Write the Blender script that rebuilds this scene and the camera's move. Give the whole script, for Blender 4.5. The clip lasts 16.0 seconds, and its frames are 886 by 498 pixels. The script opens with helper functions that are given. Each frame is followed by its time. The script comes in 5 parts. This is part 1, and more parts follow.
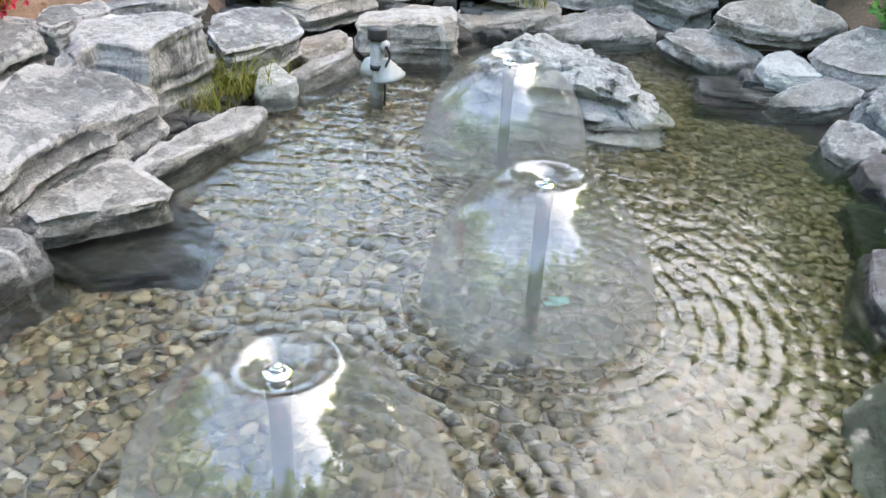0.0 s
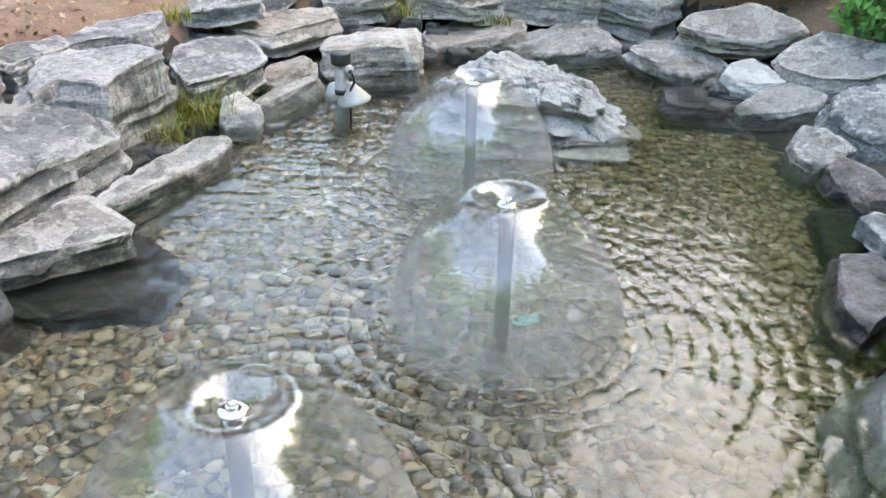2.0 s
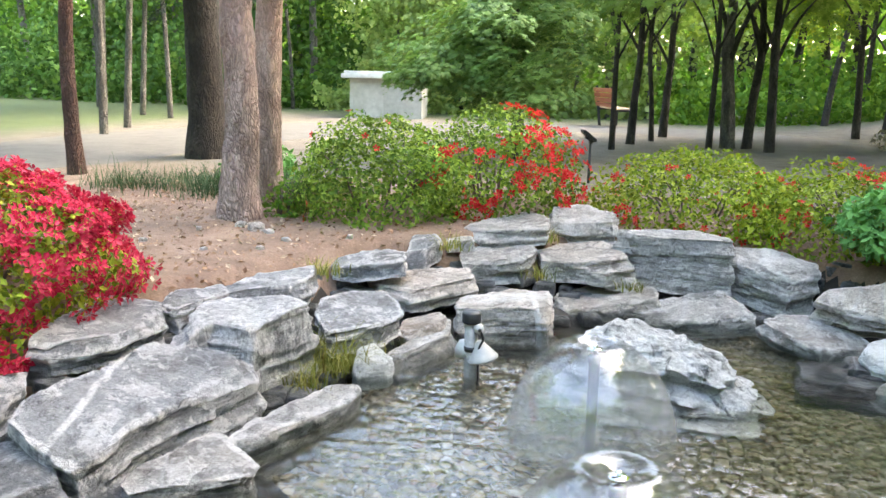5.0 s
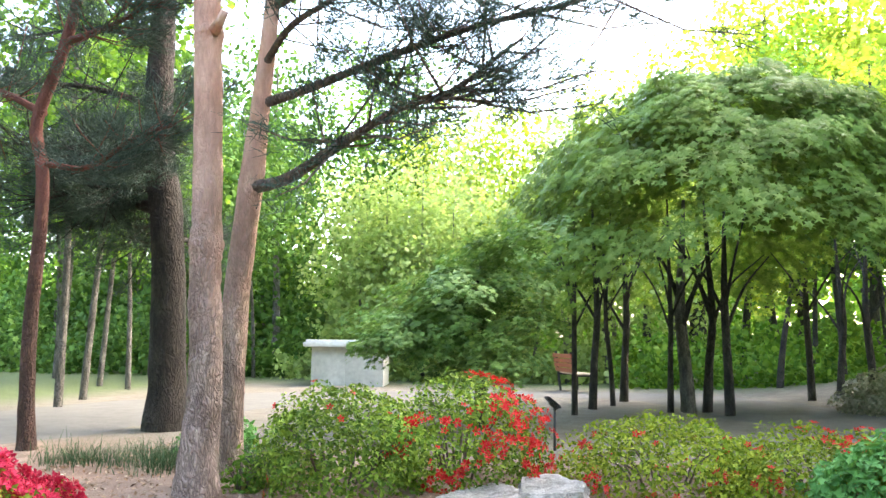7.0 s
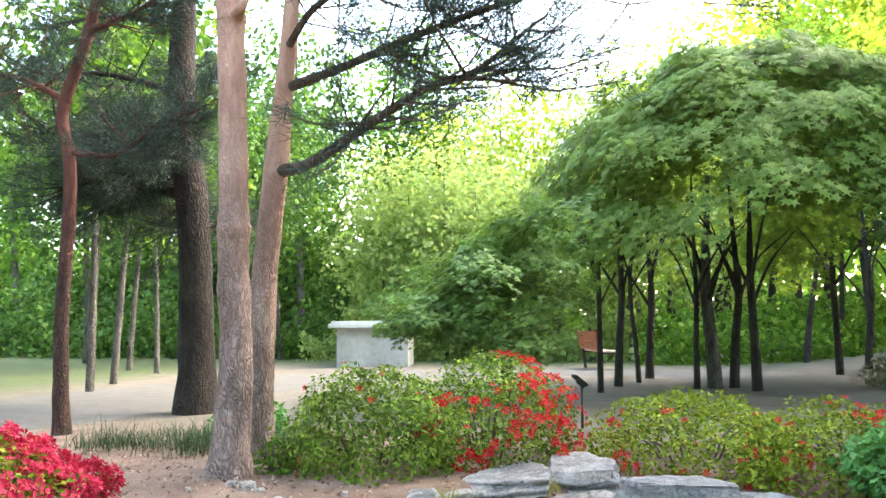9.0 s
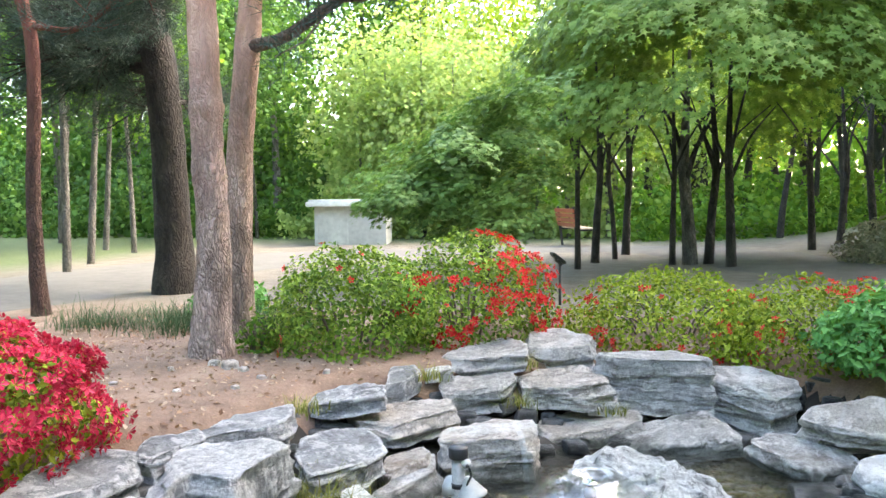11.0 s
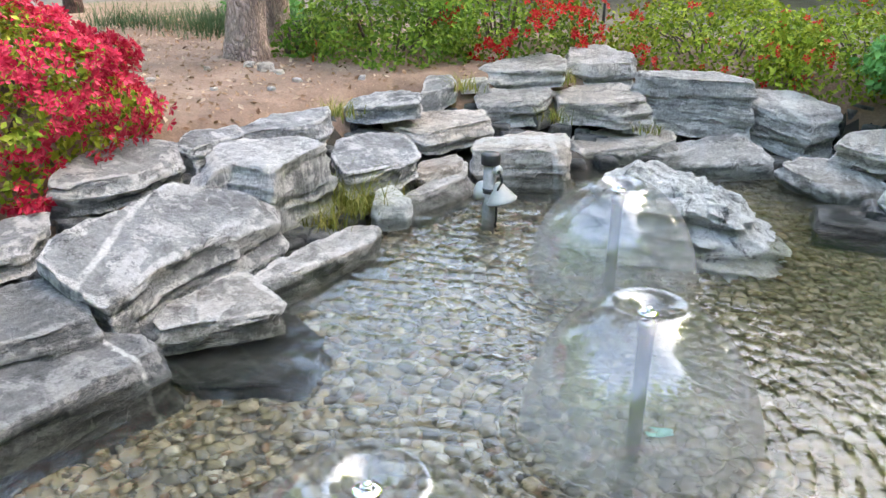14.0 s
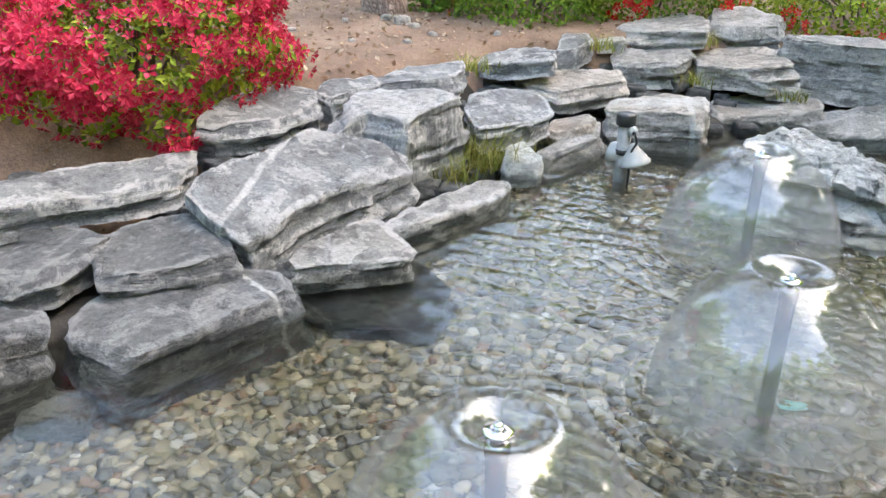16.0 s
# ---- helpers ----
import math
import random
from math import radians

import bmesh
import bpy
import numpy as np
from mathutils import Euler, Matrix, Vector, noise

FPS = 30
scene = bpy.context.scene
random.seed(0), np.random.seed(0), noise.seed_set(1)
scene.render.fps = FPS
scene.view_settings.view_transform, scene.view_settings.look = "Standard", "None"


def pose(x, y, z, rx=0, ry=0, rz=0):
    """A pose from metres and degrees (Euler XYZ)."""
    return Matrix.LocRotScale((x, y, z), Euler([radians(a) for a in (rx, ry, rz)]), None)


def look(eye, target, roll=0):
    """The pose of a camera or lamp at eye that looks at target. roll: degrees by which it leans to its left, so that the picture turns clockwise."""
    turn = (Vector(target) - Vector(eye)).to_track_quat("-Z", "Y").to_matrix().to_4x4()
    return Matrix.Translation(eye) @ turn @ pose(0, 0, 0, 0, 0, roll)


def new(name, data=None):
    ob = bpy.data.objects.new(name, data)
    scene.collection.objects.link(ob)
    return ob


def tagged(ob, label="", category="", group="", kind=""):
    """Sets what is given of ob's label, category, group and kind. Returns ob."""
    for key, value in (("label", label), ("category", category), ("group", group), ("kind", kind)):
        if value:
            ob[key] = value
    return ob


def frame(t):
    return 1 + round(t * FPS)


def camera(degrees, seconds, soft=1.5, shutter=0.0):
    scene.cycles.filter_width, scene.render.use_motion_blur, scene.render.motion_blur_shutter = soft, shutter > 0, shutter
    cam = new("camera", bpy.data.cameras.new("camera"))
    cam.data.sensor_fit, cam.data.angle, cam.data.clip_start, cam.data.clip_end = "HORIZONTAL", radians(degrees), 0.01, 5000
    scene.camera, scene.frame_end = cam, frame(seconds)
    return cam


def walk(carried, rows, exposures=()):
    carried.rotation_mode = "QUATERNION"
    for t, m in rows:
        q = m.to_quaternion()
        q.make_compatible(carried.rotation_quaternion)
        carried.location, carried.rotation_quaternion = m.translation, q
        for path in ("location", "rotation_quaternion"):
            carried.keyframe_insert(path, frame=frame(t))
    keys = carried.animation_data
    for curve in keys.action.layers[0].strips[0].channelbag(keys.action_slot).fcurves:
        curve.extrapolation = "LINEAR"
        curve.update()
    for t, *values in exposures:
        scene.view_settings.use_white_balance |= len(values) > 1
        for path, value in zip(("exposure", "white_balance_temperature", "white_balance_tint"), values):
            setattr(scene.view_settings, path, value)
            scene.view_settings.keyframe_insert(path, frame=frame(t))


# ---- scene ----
cam = camera(53.8, 16.0)
PATH = [
    (0, (0.246, 0.053, 1.448), (0.082, 1.8, 0.488), 3.0),
    (0.5, (0.303, 0.098, 1.451), (0.264, 1.883, 0.551), 2.8),
    (1, (0.305, 0.104, 1.451), (0.286, 1.919, 0.612), 1.9),
    (1.5, (0.306, 0.1, 1.451), (0.246, 1.911, 0.604), 1.6),
    (2, (0.304, 0.089, 1.451), (0.171, 1.859, 0.529), 1.0),
    (2.5, (0.297, 0.083, 1.452), (0.109, 1.836, 0.507), 0.8),
    (3, (0.297, 0.082, 1.454), (0.074, 1.836, 0.52), 0.8),
    (3.5, (0.292, 0.065, 1.462), (0.031, 1.874, 0.649), 1.4),
    (4, (0.31, 0.027, 1.506), (-0.06, 1.884, 0.862), 1.9),
    (4.2, (0.391, 0.037, 1.531), (-0.058, 1.891, 0.931), 1.6),
    (6.3, (0.371, 0.0, 1.499), (-0.075, 1.95, 1.516), 0.8),
    (6.5, (0.364, 0.013, 1.512), (-0.063, 1.966, 1.588), 0.7),
    (7, (0.356, 0.007, 1.542), (-0.057, 1.953, 1.753), 0.6),
    (7.5, (0.367, -0.006, 1.547), (-0.055, 1.927, 1.843), 0.3),
    (8, (0.357, -0.008, 1.537), (-0.075, 1.927, 1.797), 0.1),
    (8.2, (0.348, -0.017, 1.529), (-0.112, 1.916, 1.757), -0.1),
    (10.3, (0.31, 0.021, 1.597), (-0.143, 1.967, 1.675), -0.5),
    (10.5, (0.306, 0.034, 1.591), (-0.131, 1.985, 1.628), -0.7),
    (11, (0.296, 0.045, 1.57), (-0.117, 1.998, 1.453), -0.6),
    (11.5, (0.284, 0.059, 1.557), (-0.126, 1.999, 1.296), -0.3),
    (12, (0.287, 0.059, 1.547), (-0.134, 1.978, 1.175), 0.0),
    (12.5, (0.281, 0.055, 1.528), (-0.157, 1.945, 1.045), 0.5),
    (13, (0.29, 0.044, 1.504), (-0.16, 1.898, 0.904), 0.6),
    (13.5, (0.294, 0.035, 1.487), (-0.155, 1.86, 0.804), 1.0),
    (14, (0.293, 0.031, 1.479), (-0.16, 1.839, 0.753), 1.4),
    (14.5, (0.29, 0.024, 1.476), (-0.177, 1.833, 0.762), 1.5),
    (15, (0.282, 0.022, 1.447), (-0.219, 1.801, 0.683), 1.1),
    (15.5, (0.265, 0.016, 1.438), (-0.294, 1.758, 0.629), 1.5),
    (16, (0.246, 0.0, 1.44), (-0.445, 1.695, 0.632), 1.6),
]
walk(cam, [(t, look(eye, target, roll)) for t, eye, target, roll in PATH], [(t, e, k, 9) for t, e, k in ((0, 3.7, 7600), (3.5, 3.66, 7600), (6.3, 4.02, 7400), (7.2, 3.74, 7200), (8.2, 3.7, 7200), (11, 3.86, 7200), (12.5, 3.82, 7400), (14, 3.72, 7500), (16, 3.66, 7600))])

# ---- sky and sun: thin bright haze over a clearing in the wood ----
SUN_ELEVATION, SUN_TURN = radians(42), radians(60)
world = bpy.data.worlds.new("sky")
scene.world = world
world.use_nodes = True
sky = world.node_tree.nodes.new("ShaderNodeTexSky")
sky.sky_type = "NISHITA"
sky.sun_disc = False
sky.sun_elevation, sky.sun_rotation = SUN_ELEVATION, SUN_TURN
sky.air_density, sky.dust_density, sky.ozone_density = 1.0, 3.0, 1.0
world.node_tree.nodes["Background"].inputs[1].default_value = 0.15
world.node_tree.links.new(sky.outputs[0], world.node_tree.nodes["Background"].inputs[0])
sun = new("sun", bpy.data.lights.new("sun", "SUN"))
sun.data.energy, sun.data.angle, sun.data.color = 0.28, radians(90), (1.0, 0.94, 0.86)
sun.matrix_world = look((40 * math.sin(SUN_TURN), 40 * math.cos(SUN_TURN), 40 * math.tan(SUN_ELEVATION)), (0, 0, 0))

# ---- material helpers ----
def material(name, rough=0.8, metal=0.0):
    m = bpy.data.materials.new(name)
    m.use_nodes = True
    b = m.node_tree.nodes["Principled BSDF"]
    b.inputs["Roughness"].default_value, b.inputs["Metallic"].default_value = rough, metal
    return m, m.node_tree, b


def node(nt, kind, **values):
    n = nt.nodes.new(kind)
    for key, value in values.items():
        n.inputs[key.replace("_", " ")].default_value = value
    return n


def coords(nt, scale=(1, 1, 1), shift=True):
    """Object coordinates, scaled, and moved by a random amount from thing to thing."""
    tc, mp = nt.nodes.new("ShaderNodeTexCoord"), nt.nodes.new("ShaderNodeMapping")
    mp.inputs["Scale"].default_value = scale
    nt.links.new(tc.outputs["Object"], mp.inputs["Vector"])
    if shift:
        info, mul = nt.nodes.new("ShaderNodeObjectInfo"), nt.nodes.new("ShaderNodeMath")
        mul.operation, mul.inputs[1].default_value = "MULTIPLY", 37.0
        nt.links.new(info.outputs["Random"], mul.inputs[0])
        nt.links.new(mul.outputs[0], mp.inputs["Location"])
    return mp.outputs[0]


def noise_tex(nt, vec, scale, detail=6.0, rough=0.6, distort=0.0):
    n = node(nt, "ShaderNodeTexNoise", Scale=scale, Detail=detail, Roughness=rough, Distortion=distort)
    if vec:
        nt.links.new(vec, n.inputs["Vector"])
    return n.outputs["Fac"]


def ramp(nt, fac, *stops, ease="LINEAR"):
    r = nt.nodes.new("ShaderNodeValToRGB")
    r.color_ramp.interpolation = ease
    while len(r.color_ramp.elements) < len(stops):
        r.color_ramp.elements.new(0.5)
    for e, (at, colour) in zip(r.color_ramp.elements, stops):
        e.position = at
        e.color = (*colour, 1) if isinstance(colour, tuple) else (colour, colour, colour, 1)
    nt.links.new(fac, r.inputs[0])
    return r.outputs[0]


def blend(nt, fac, a, b, mode="MIX"):
    m = nt.nodes.new("ShaderNodeMix")
    m.data_type, m.blend_type = "RGBA", mode
    for socket, value in ((m.inputs[0], fac), (m.inputs[6], a), (m.inputs[7], b)):
        if isinstance(value, (int, float)):
            socket.default_value = value
        elif isinstance(value, tuple):
            socket.default_value = (*value, 1)
        else:
            nt.links.new(value, socket)
    return m.outputs[2]


def relief(nt, bsdf, height, strength=0.5, distance=0.02):
    b = node(nt, "ShaderNodeBump", Strength=strength, Distance=distance)
    nt.links.new(height, b.inputs["Height"])
    nt.links.new(b.outputs[0], bsdf.inputs["Normal"])


def per_piece(nt, joined):
    """A random value for each object, or for each loose piece of a joined mesh."""
    if joined:
        return nt.nodes.new("ShaderNodeNewGeometry").outputs["Random Per Island"]
    return nt.nodes.new("ShaderNodeObjectInfo").outputs["Random"]


def rock_material(name, dark, mid, light, vein=0.5, stain=(0.30, 0.24, 0.19), stain_amount=0.25, wet=True, chalk=0.65, bands=(), holes=0.0, streaks=0.0):
    """Layered grey rock: thin layers, crisp chalky scars, cracks, white veins, stains, pits and a wet foot."""
    m, nt, b = material(name, 0.85)
    v = coords(nt)
    layers = coords(nt, (1.1, 1.6, 9.0))
    fine = noise_tex(nt, v, 60, 9, 0.75)
    strata = noise_tex(nt, layers, 5.5, 12, 0.78, 0.5)
    base = ramp(nt, strata, (0.36, dark), (0.46, mid), (0.57, mid), (0.66, light))
    base = blend(nt, ramp(nt, noise_tex(nt, v, 2.1, 4, 0.5), (0.36, 0.5), (0.52, 0.0)), base, mid)
    grime = ramp(nt, noise_tex(nt, coords(nt, (1.3, 1.3, 2.0)), 2.6, 9, 0.68, 0.3), (0.54, 0.0), (0.60, 0.6))
    base = blend(nt, grime, base, dark)
    scar = ramp(nt, noise_tex(nt, coords(nt, (1.5, 1.5, 3.4)), 3.6, 12, 0.70, 0.3), (0.535, 0.0), (0.562, chalk))
    base = blend(nt, scar, base, light)
    base = blend(nt, ramp(nt, noise_tex(nt, v, 1.9, 6, 0.6), (0.52, 0.0), (0.70, stain_amount * 2)), base, stain)
    cells = node(nt, "ShaderNodeTexVoronoi", Scale=3.2)
    cells.feature = "DISTANCE_TO_EDGE"
    bent, push = nt.nodes.new("ShaderNodeVectorMath"), node(nt, "ShaderNodeTexNoise", Scale=5.0, Detail=7.0, Roughness=0.65)
    bent.operation, bent.inputs[1].default_value = "MULTIPLY_ADD", (0.45, 0.45, 0.45)
    nt.links.new(v, push.inputs["Vector"])
    nt.links.new(push.outputs["Color"], bent.inputs[0])
    nt.links.new(v, bent.inputs[2])
    nt.links.new(bent.outputs[0], cells.inputs["Vector"])
    crack = ramp(nt, cells.outputs["Distance"], (0.0, 0.25), (0.022, 1.0))
    base = blend(nt, ramp(nt, noise_tex(nt, v, 3.3, 3), (0.46, 0.0), (0.56, 0.8)), base, blend(nt, 1.0, base, crack, "MULTIPLY"))
    lines = noise_tex(nt, coords(nt, (1.0, 0.3, 1.2)), 1.5, 2.0, 0.4, 0.25)
    vein_mask = ramp(nt, lines, (0.488, 0.0), (0.5, vein), (0.512, 0.0))
    base = blend(nt, vein_mask, base, (0.62, 0.63, 0.64))
    for along, at, wide in bands:  # quartz veins that cut right through the block
        straight, dot = coords(nt, shift=False), nt.nodes.new("ShaderNodeVectorMath")
        dot.operation, dot.inputs[1].default_value = "DOT_PRODUCT", along
        nt.links.new(straight, dot.inputs[0])
        off = nt.nodes.new("ShaderNodeMath")
        off.operation, off.inputs[1].default_value, off.inputs[2].default_value = "MULTIPLY_ADD", 0.06, -at - 0.03
        nt.links.new(noise_tex(nt, straight, 5, 7, 0.65), off.inputs[0])
        add, away = nt.nodes.new("ShaderNodeMath"), nt.nodes.new("ShaderNodeMath")
        nt.links.new(dot.outputs["Value"], add.inputs[0])
        nt.links.new(off.outputs[0], add.inputs[1])
        away.operation = "ABSOLUTE"
        nt.links.new(add.outputs[0], away.inputs[0])
        patchy = ramp(nt, noise_tex(nt, straight, 11, 6, 0.75), (0.36, 0.0), (0.52, 1.0))
        strength = blend(nt, 1.0, ramp(nt, away.outputs[0], (wide * 0.5, 0.9), (wide, 0.0)), patchy, "MULTIPLY")
        base = blend(nt, strength, base, (0.78, 0.77, 0.75))
    if streaks:  # foliation standing on edge
        upright = noise_tex(nt, coords(nt, (7.0, 7.0, 0.55), False), 3.2, 9, 0.72, 0.35)
        base = blend(nt, streaks, base, ramp(nt, upright, (0.36, dark), (0.47, mid), (0.54, light), (0.60, mid), (0.68, light)))
    blotch = noise_tex(nt, coords(nt, (1.0, 1.0, 1.8)), 9, 6, 0.65, 0.6)
    base = blend(nt, 0.16, base, ramp(nt, blotch, (0.38, 0.2), (0.60, 0.82)), "OVERLAY")
    base = blend(nt, 0.32, base, ramp(nt, fine, (0.42, 0.22), (0.58, 0.80)), "OVERLAY")
    edge = nt.nodes.new("ShaderNodeNewGeometry").outputs["Pointiness"]
    worn = blend(nt, 1.0, ramp(nt, edge, (0.505, 0.0), (0.53, 0.9)), ramp(nt, noise_tex(nt, v, 9, 8, 0.7), (0.43, 0.0), (0.52, 1.0)), "MULTIPLY")
    base = blend(nt, worn, base, light)
    pits = ramp(nt, noise_tex(nt, v, 85, 3, 0.6), (0.33, 0.35), (0.44, 1.0))
    base = blend(nt, 0.35, base, pits, "MULTIPLY")
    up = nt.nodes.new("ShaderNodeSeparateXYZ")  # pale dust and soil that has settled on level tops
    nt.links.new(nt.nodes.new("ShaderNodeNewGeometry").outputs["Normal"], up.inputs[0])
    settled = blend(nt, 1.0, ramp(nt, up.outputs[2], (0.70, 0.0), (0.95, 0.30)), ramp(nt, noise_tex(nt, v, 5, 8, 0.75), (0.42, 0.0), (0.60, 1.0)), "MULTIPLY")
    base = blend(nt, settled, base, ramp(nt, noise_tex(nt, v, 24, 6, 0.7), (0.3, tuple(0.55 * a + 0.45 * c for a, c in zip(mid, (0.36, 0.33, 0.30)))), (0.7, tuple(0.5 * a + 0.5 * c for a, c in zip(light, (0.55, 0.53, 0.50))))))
    if holes:  # deep dark pits and runnels
        hollow = ramp(nt, noise_tex(nt, coords(nt, (1, 1, 0.55)), 13, 4, 0.6, 0.8), (0.33, holes), (0.43, 0.0))
        base = blend(nt, hollow, base, (0.06, 0.058, 0.055))
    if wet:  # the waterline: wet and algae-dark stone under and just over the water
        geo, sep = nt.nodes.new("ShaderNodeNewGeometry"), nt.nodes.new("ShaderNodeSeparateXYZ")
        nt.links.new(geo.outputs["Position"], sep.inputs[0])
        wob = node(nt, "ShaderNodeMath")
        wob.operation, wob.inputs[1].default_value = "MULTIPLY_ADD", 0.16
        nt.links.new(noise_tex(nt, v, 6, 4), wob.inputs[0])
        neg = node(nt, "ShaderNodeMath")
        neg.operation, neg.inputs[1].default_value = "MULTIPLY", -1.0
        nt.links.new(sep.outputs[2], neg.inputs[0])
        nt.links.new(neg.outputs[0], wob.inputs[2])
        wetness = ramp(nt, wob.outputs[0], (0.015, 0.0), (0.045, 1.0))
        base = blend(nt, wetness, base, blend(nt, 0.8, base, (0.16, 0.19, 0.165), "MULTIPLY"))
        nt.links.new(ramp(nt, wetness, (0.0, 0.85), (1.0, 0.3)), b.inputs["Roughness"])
    nt.links.new(base, b.inputs["Base Color"])
    height = blend(nt, 0.5, blend(nt, 0.4, strata, fine), crack, "MULTIPLY")
    relief(nt, b, blend(nt, 0.35, height, pits, "MULTIPLY"), 1.0, 0.085)
    return m


def foliage_material(name, colours, rough=0.5, through_light=0.35):
    """Leaves: a colour for each leaf, with light shining through."""
    m, nt, b = material(name, rough)
    b.inputs["Specular IOR Level"].default_value = 0.1
    stops = [(i / max(1, len(colours) - 1), c) for i, c in enumerate(colours)]
    c = ramp(nt, per_piece(nt, True), *stops)
    geo = nt.nodes.new("ShaderNodeNewGeometry")
    c = blend(nt, 0.5, c, ramp(nt, noise_tex(nt, geo.outputs["Position"], 1.3, 3), (0.3, 0.25), (0.7, 0.75)), "OVERLAY")
    nt.links.new(c, b.inputs["Base Color"])
    t, mx = nt.nodes.new("ShaderNodeBsdfTranslucent"), nt.nodes.new("ShaderNodeMixShader")
    nt.links.new(blend(nt, 0.6, c, (1.0, 0.95, 0.35), "MULTIPLY"), t.inputs[0])
    mx.inputs[0].default_value = through_light
    nt.links.new(b.outputs[0], mx.inputs[1])
    nt.links.new(t.outputs[0], mx.inputs[2])
    nt.links.new(mx.outputs[0], nt.nodes["Material Output"].inputs[0])
    return m


def bark_material(name, dark, light, upper=None, split=(2.0, 3.5), plate=30.0):
    m, nt, b = material(name, 0.9)
    v = coords(nt, (1, 1, 0.38), False)
    plates = node(nt, "ShaderNodeTexVoronoi", Scale=plate)
    plates.feature = "DISTANCE_TO_EDGE"
    wob = nt.nodes.new("ShaderNodeVectorMath")
    wob.operation = "ADD"
    nt.links.new(v, wob.inputs[0])
    nz = node(nt, "ShaderNodeTexNoise", Scale=9.0, Detail=6.0)
    nt.links.new(v, nz.inputs["Vector"])
    sc = nt.nodes.new("ShaderNodeVectorMath")
    sc.operation = "SCALE"
    sc.inputs["Scale"].default_value = 0.26
    nt.links.new(nz.outputs["Color"], sc.inputs[0])
    nt.links.new(sc.outputs[0], wob.inputs[1])
    nt.links.new(wob.outputs[0], plates.inputs["Vector"])
    crack = ramp(nt, plates.outputs["Distance"], (0.0, 0.0), (0.30, 1.0))
    c = ramp(nt, noise_tex(nt, v, 9, 9, 0.75, 0.6), (0.35, dark), (0.65, light))
    if upper:
        geo, sep = nt.nodes.new("ShaderNodeNewGeometry"), nt.nodes.new("ShaderNodeSeparateXYZ")
        nt.links.new(geo.outputs["Position"], sep.inputs[0])
        mr = nt.nodes.new("ShaderNodeMapRange")
        mr.inputs[1].default_value, mr.inputs[2].default_value = split
        nt.links.new(sep.outputs[2], mr.inputs[0])
        flake = ramp(nt, noise_tex(nt, v, 22, 5, 0.6), (0.3, tuple(k * 0.72 for k in upper)), (0.7, upper))
        c = blend(nt, mr.outputs[0], c, flake)
        crack = blend(nt, ramp(nt, mr.outputs[0], (0, 0.0), (1, 0.8)), crack, (1.0, 1.0, 1.0))
    c = blend(nt, 0.65, c, ramp(nt, crack, (0.0, 0.30), (0.7, 1.0)), "MULTIPLY")
    c = blend(nt, 0.6, c, ramp(nt, noise_tex(nt, v, 4.5, 6, 0.7), (0.36, 0.35), (0.60, 0.72)), "OVERLAY")
    nt.links.new(c, b.inputs["Base Color"])
    relief(nt, b, blend(nt, 0.35, crack, noise_tex(nt, v, 60, 4)), 0.9, 0.04)
    return m


def plain(name, colour, rough=0.6, metal=0.0, scale=30, spread=0.25, bump=0.15):
    m, nt, b = material(name, rough, metal)
    v = coords(nt)
    lo, hi = tuple(k * (1 - spread) for k in colour), tuple(min(1, k * (1 + spread)) for k in colour)
    c = ramp(nt, noise_tex(nt, v, scale, 7, 0.65), (0.3, lo), (0.7, hi))
    c = blend(nt, 0.35, c, ramp(nt, noise_tex(nt, v, scale * 0.15, 3), (0.35, 0.35), (0.65, 0.7)), "OVERLAY")
    nt.links.new(c, b.inputs["Base Color"])
    relief(nt, b, noise_tex(nt, v, scale * 3, 4), bump, 0.01)
    return m


# ---- materials ----
BLUE = ((0.095, 0.098, 0.105), (0.295, 0.302, 0.315), (0.76, 0.745, 0.74))
GREY = ((0.115, 0.108, 0.102), (0.43, 0.415, 0.395), (0.76, 0.73, 0.70))
WARM = ((0.14, 0.118, 0.104), (0.50, 0.45, 0.40), (0.82, 0.75, 0.69))
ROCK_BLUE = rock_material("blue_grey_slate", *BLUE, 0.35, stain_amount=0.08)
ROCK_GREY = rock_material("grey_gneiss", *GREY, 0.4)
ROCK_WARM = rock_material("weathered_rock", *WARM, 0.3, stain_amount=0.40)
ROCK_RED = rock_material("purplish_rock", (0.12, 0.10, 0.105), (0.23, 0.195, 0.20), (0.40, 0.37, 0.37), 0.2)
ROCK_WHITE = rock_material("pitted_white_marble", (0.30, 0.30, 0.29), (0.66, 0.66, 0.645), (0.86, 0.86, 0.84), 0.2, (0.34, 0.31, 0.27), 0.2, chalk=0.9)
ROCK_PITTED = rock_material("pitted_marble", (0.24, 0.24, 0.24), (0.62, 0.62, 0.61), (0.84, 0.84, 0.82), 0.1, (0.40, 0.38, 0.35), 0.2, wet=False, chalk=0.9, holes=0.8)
# near-black wet stone; on the rubble it stands for shade in the gaps
ROCK_DARK = rock_material("wet_rock_and_gap_shade", (0.03, 0.033, 0.037), (0.065, 0.069, 0.073), (0.16, 0.165, 0.17), 0.3)
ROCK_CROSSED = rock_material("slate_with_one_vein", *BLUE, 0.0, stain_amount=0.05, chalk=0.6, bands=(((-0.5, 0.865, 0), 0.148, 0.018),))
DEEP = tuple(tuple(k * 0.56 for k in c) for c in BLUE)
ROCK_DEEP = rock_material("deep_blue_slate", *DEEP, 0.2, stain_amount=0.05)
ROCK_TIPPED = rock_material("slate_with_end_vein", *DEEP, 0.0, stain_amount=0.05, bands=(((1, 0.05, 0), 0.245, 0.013),))
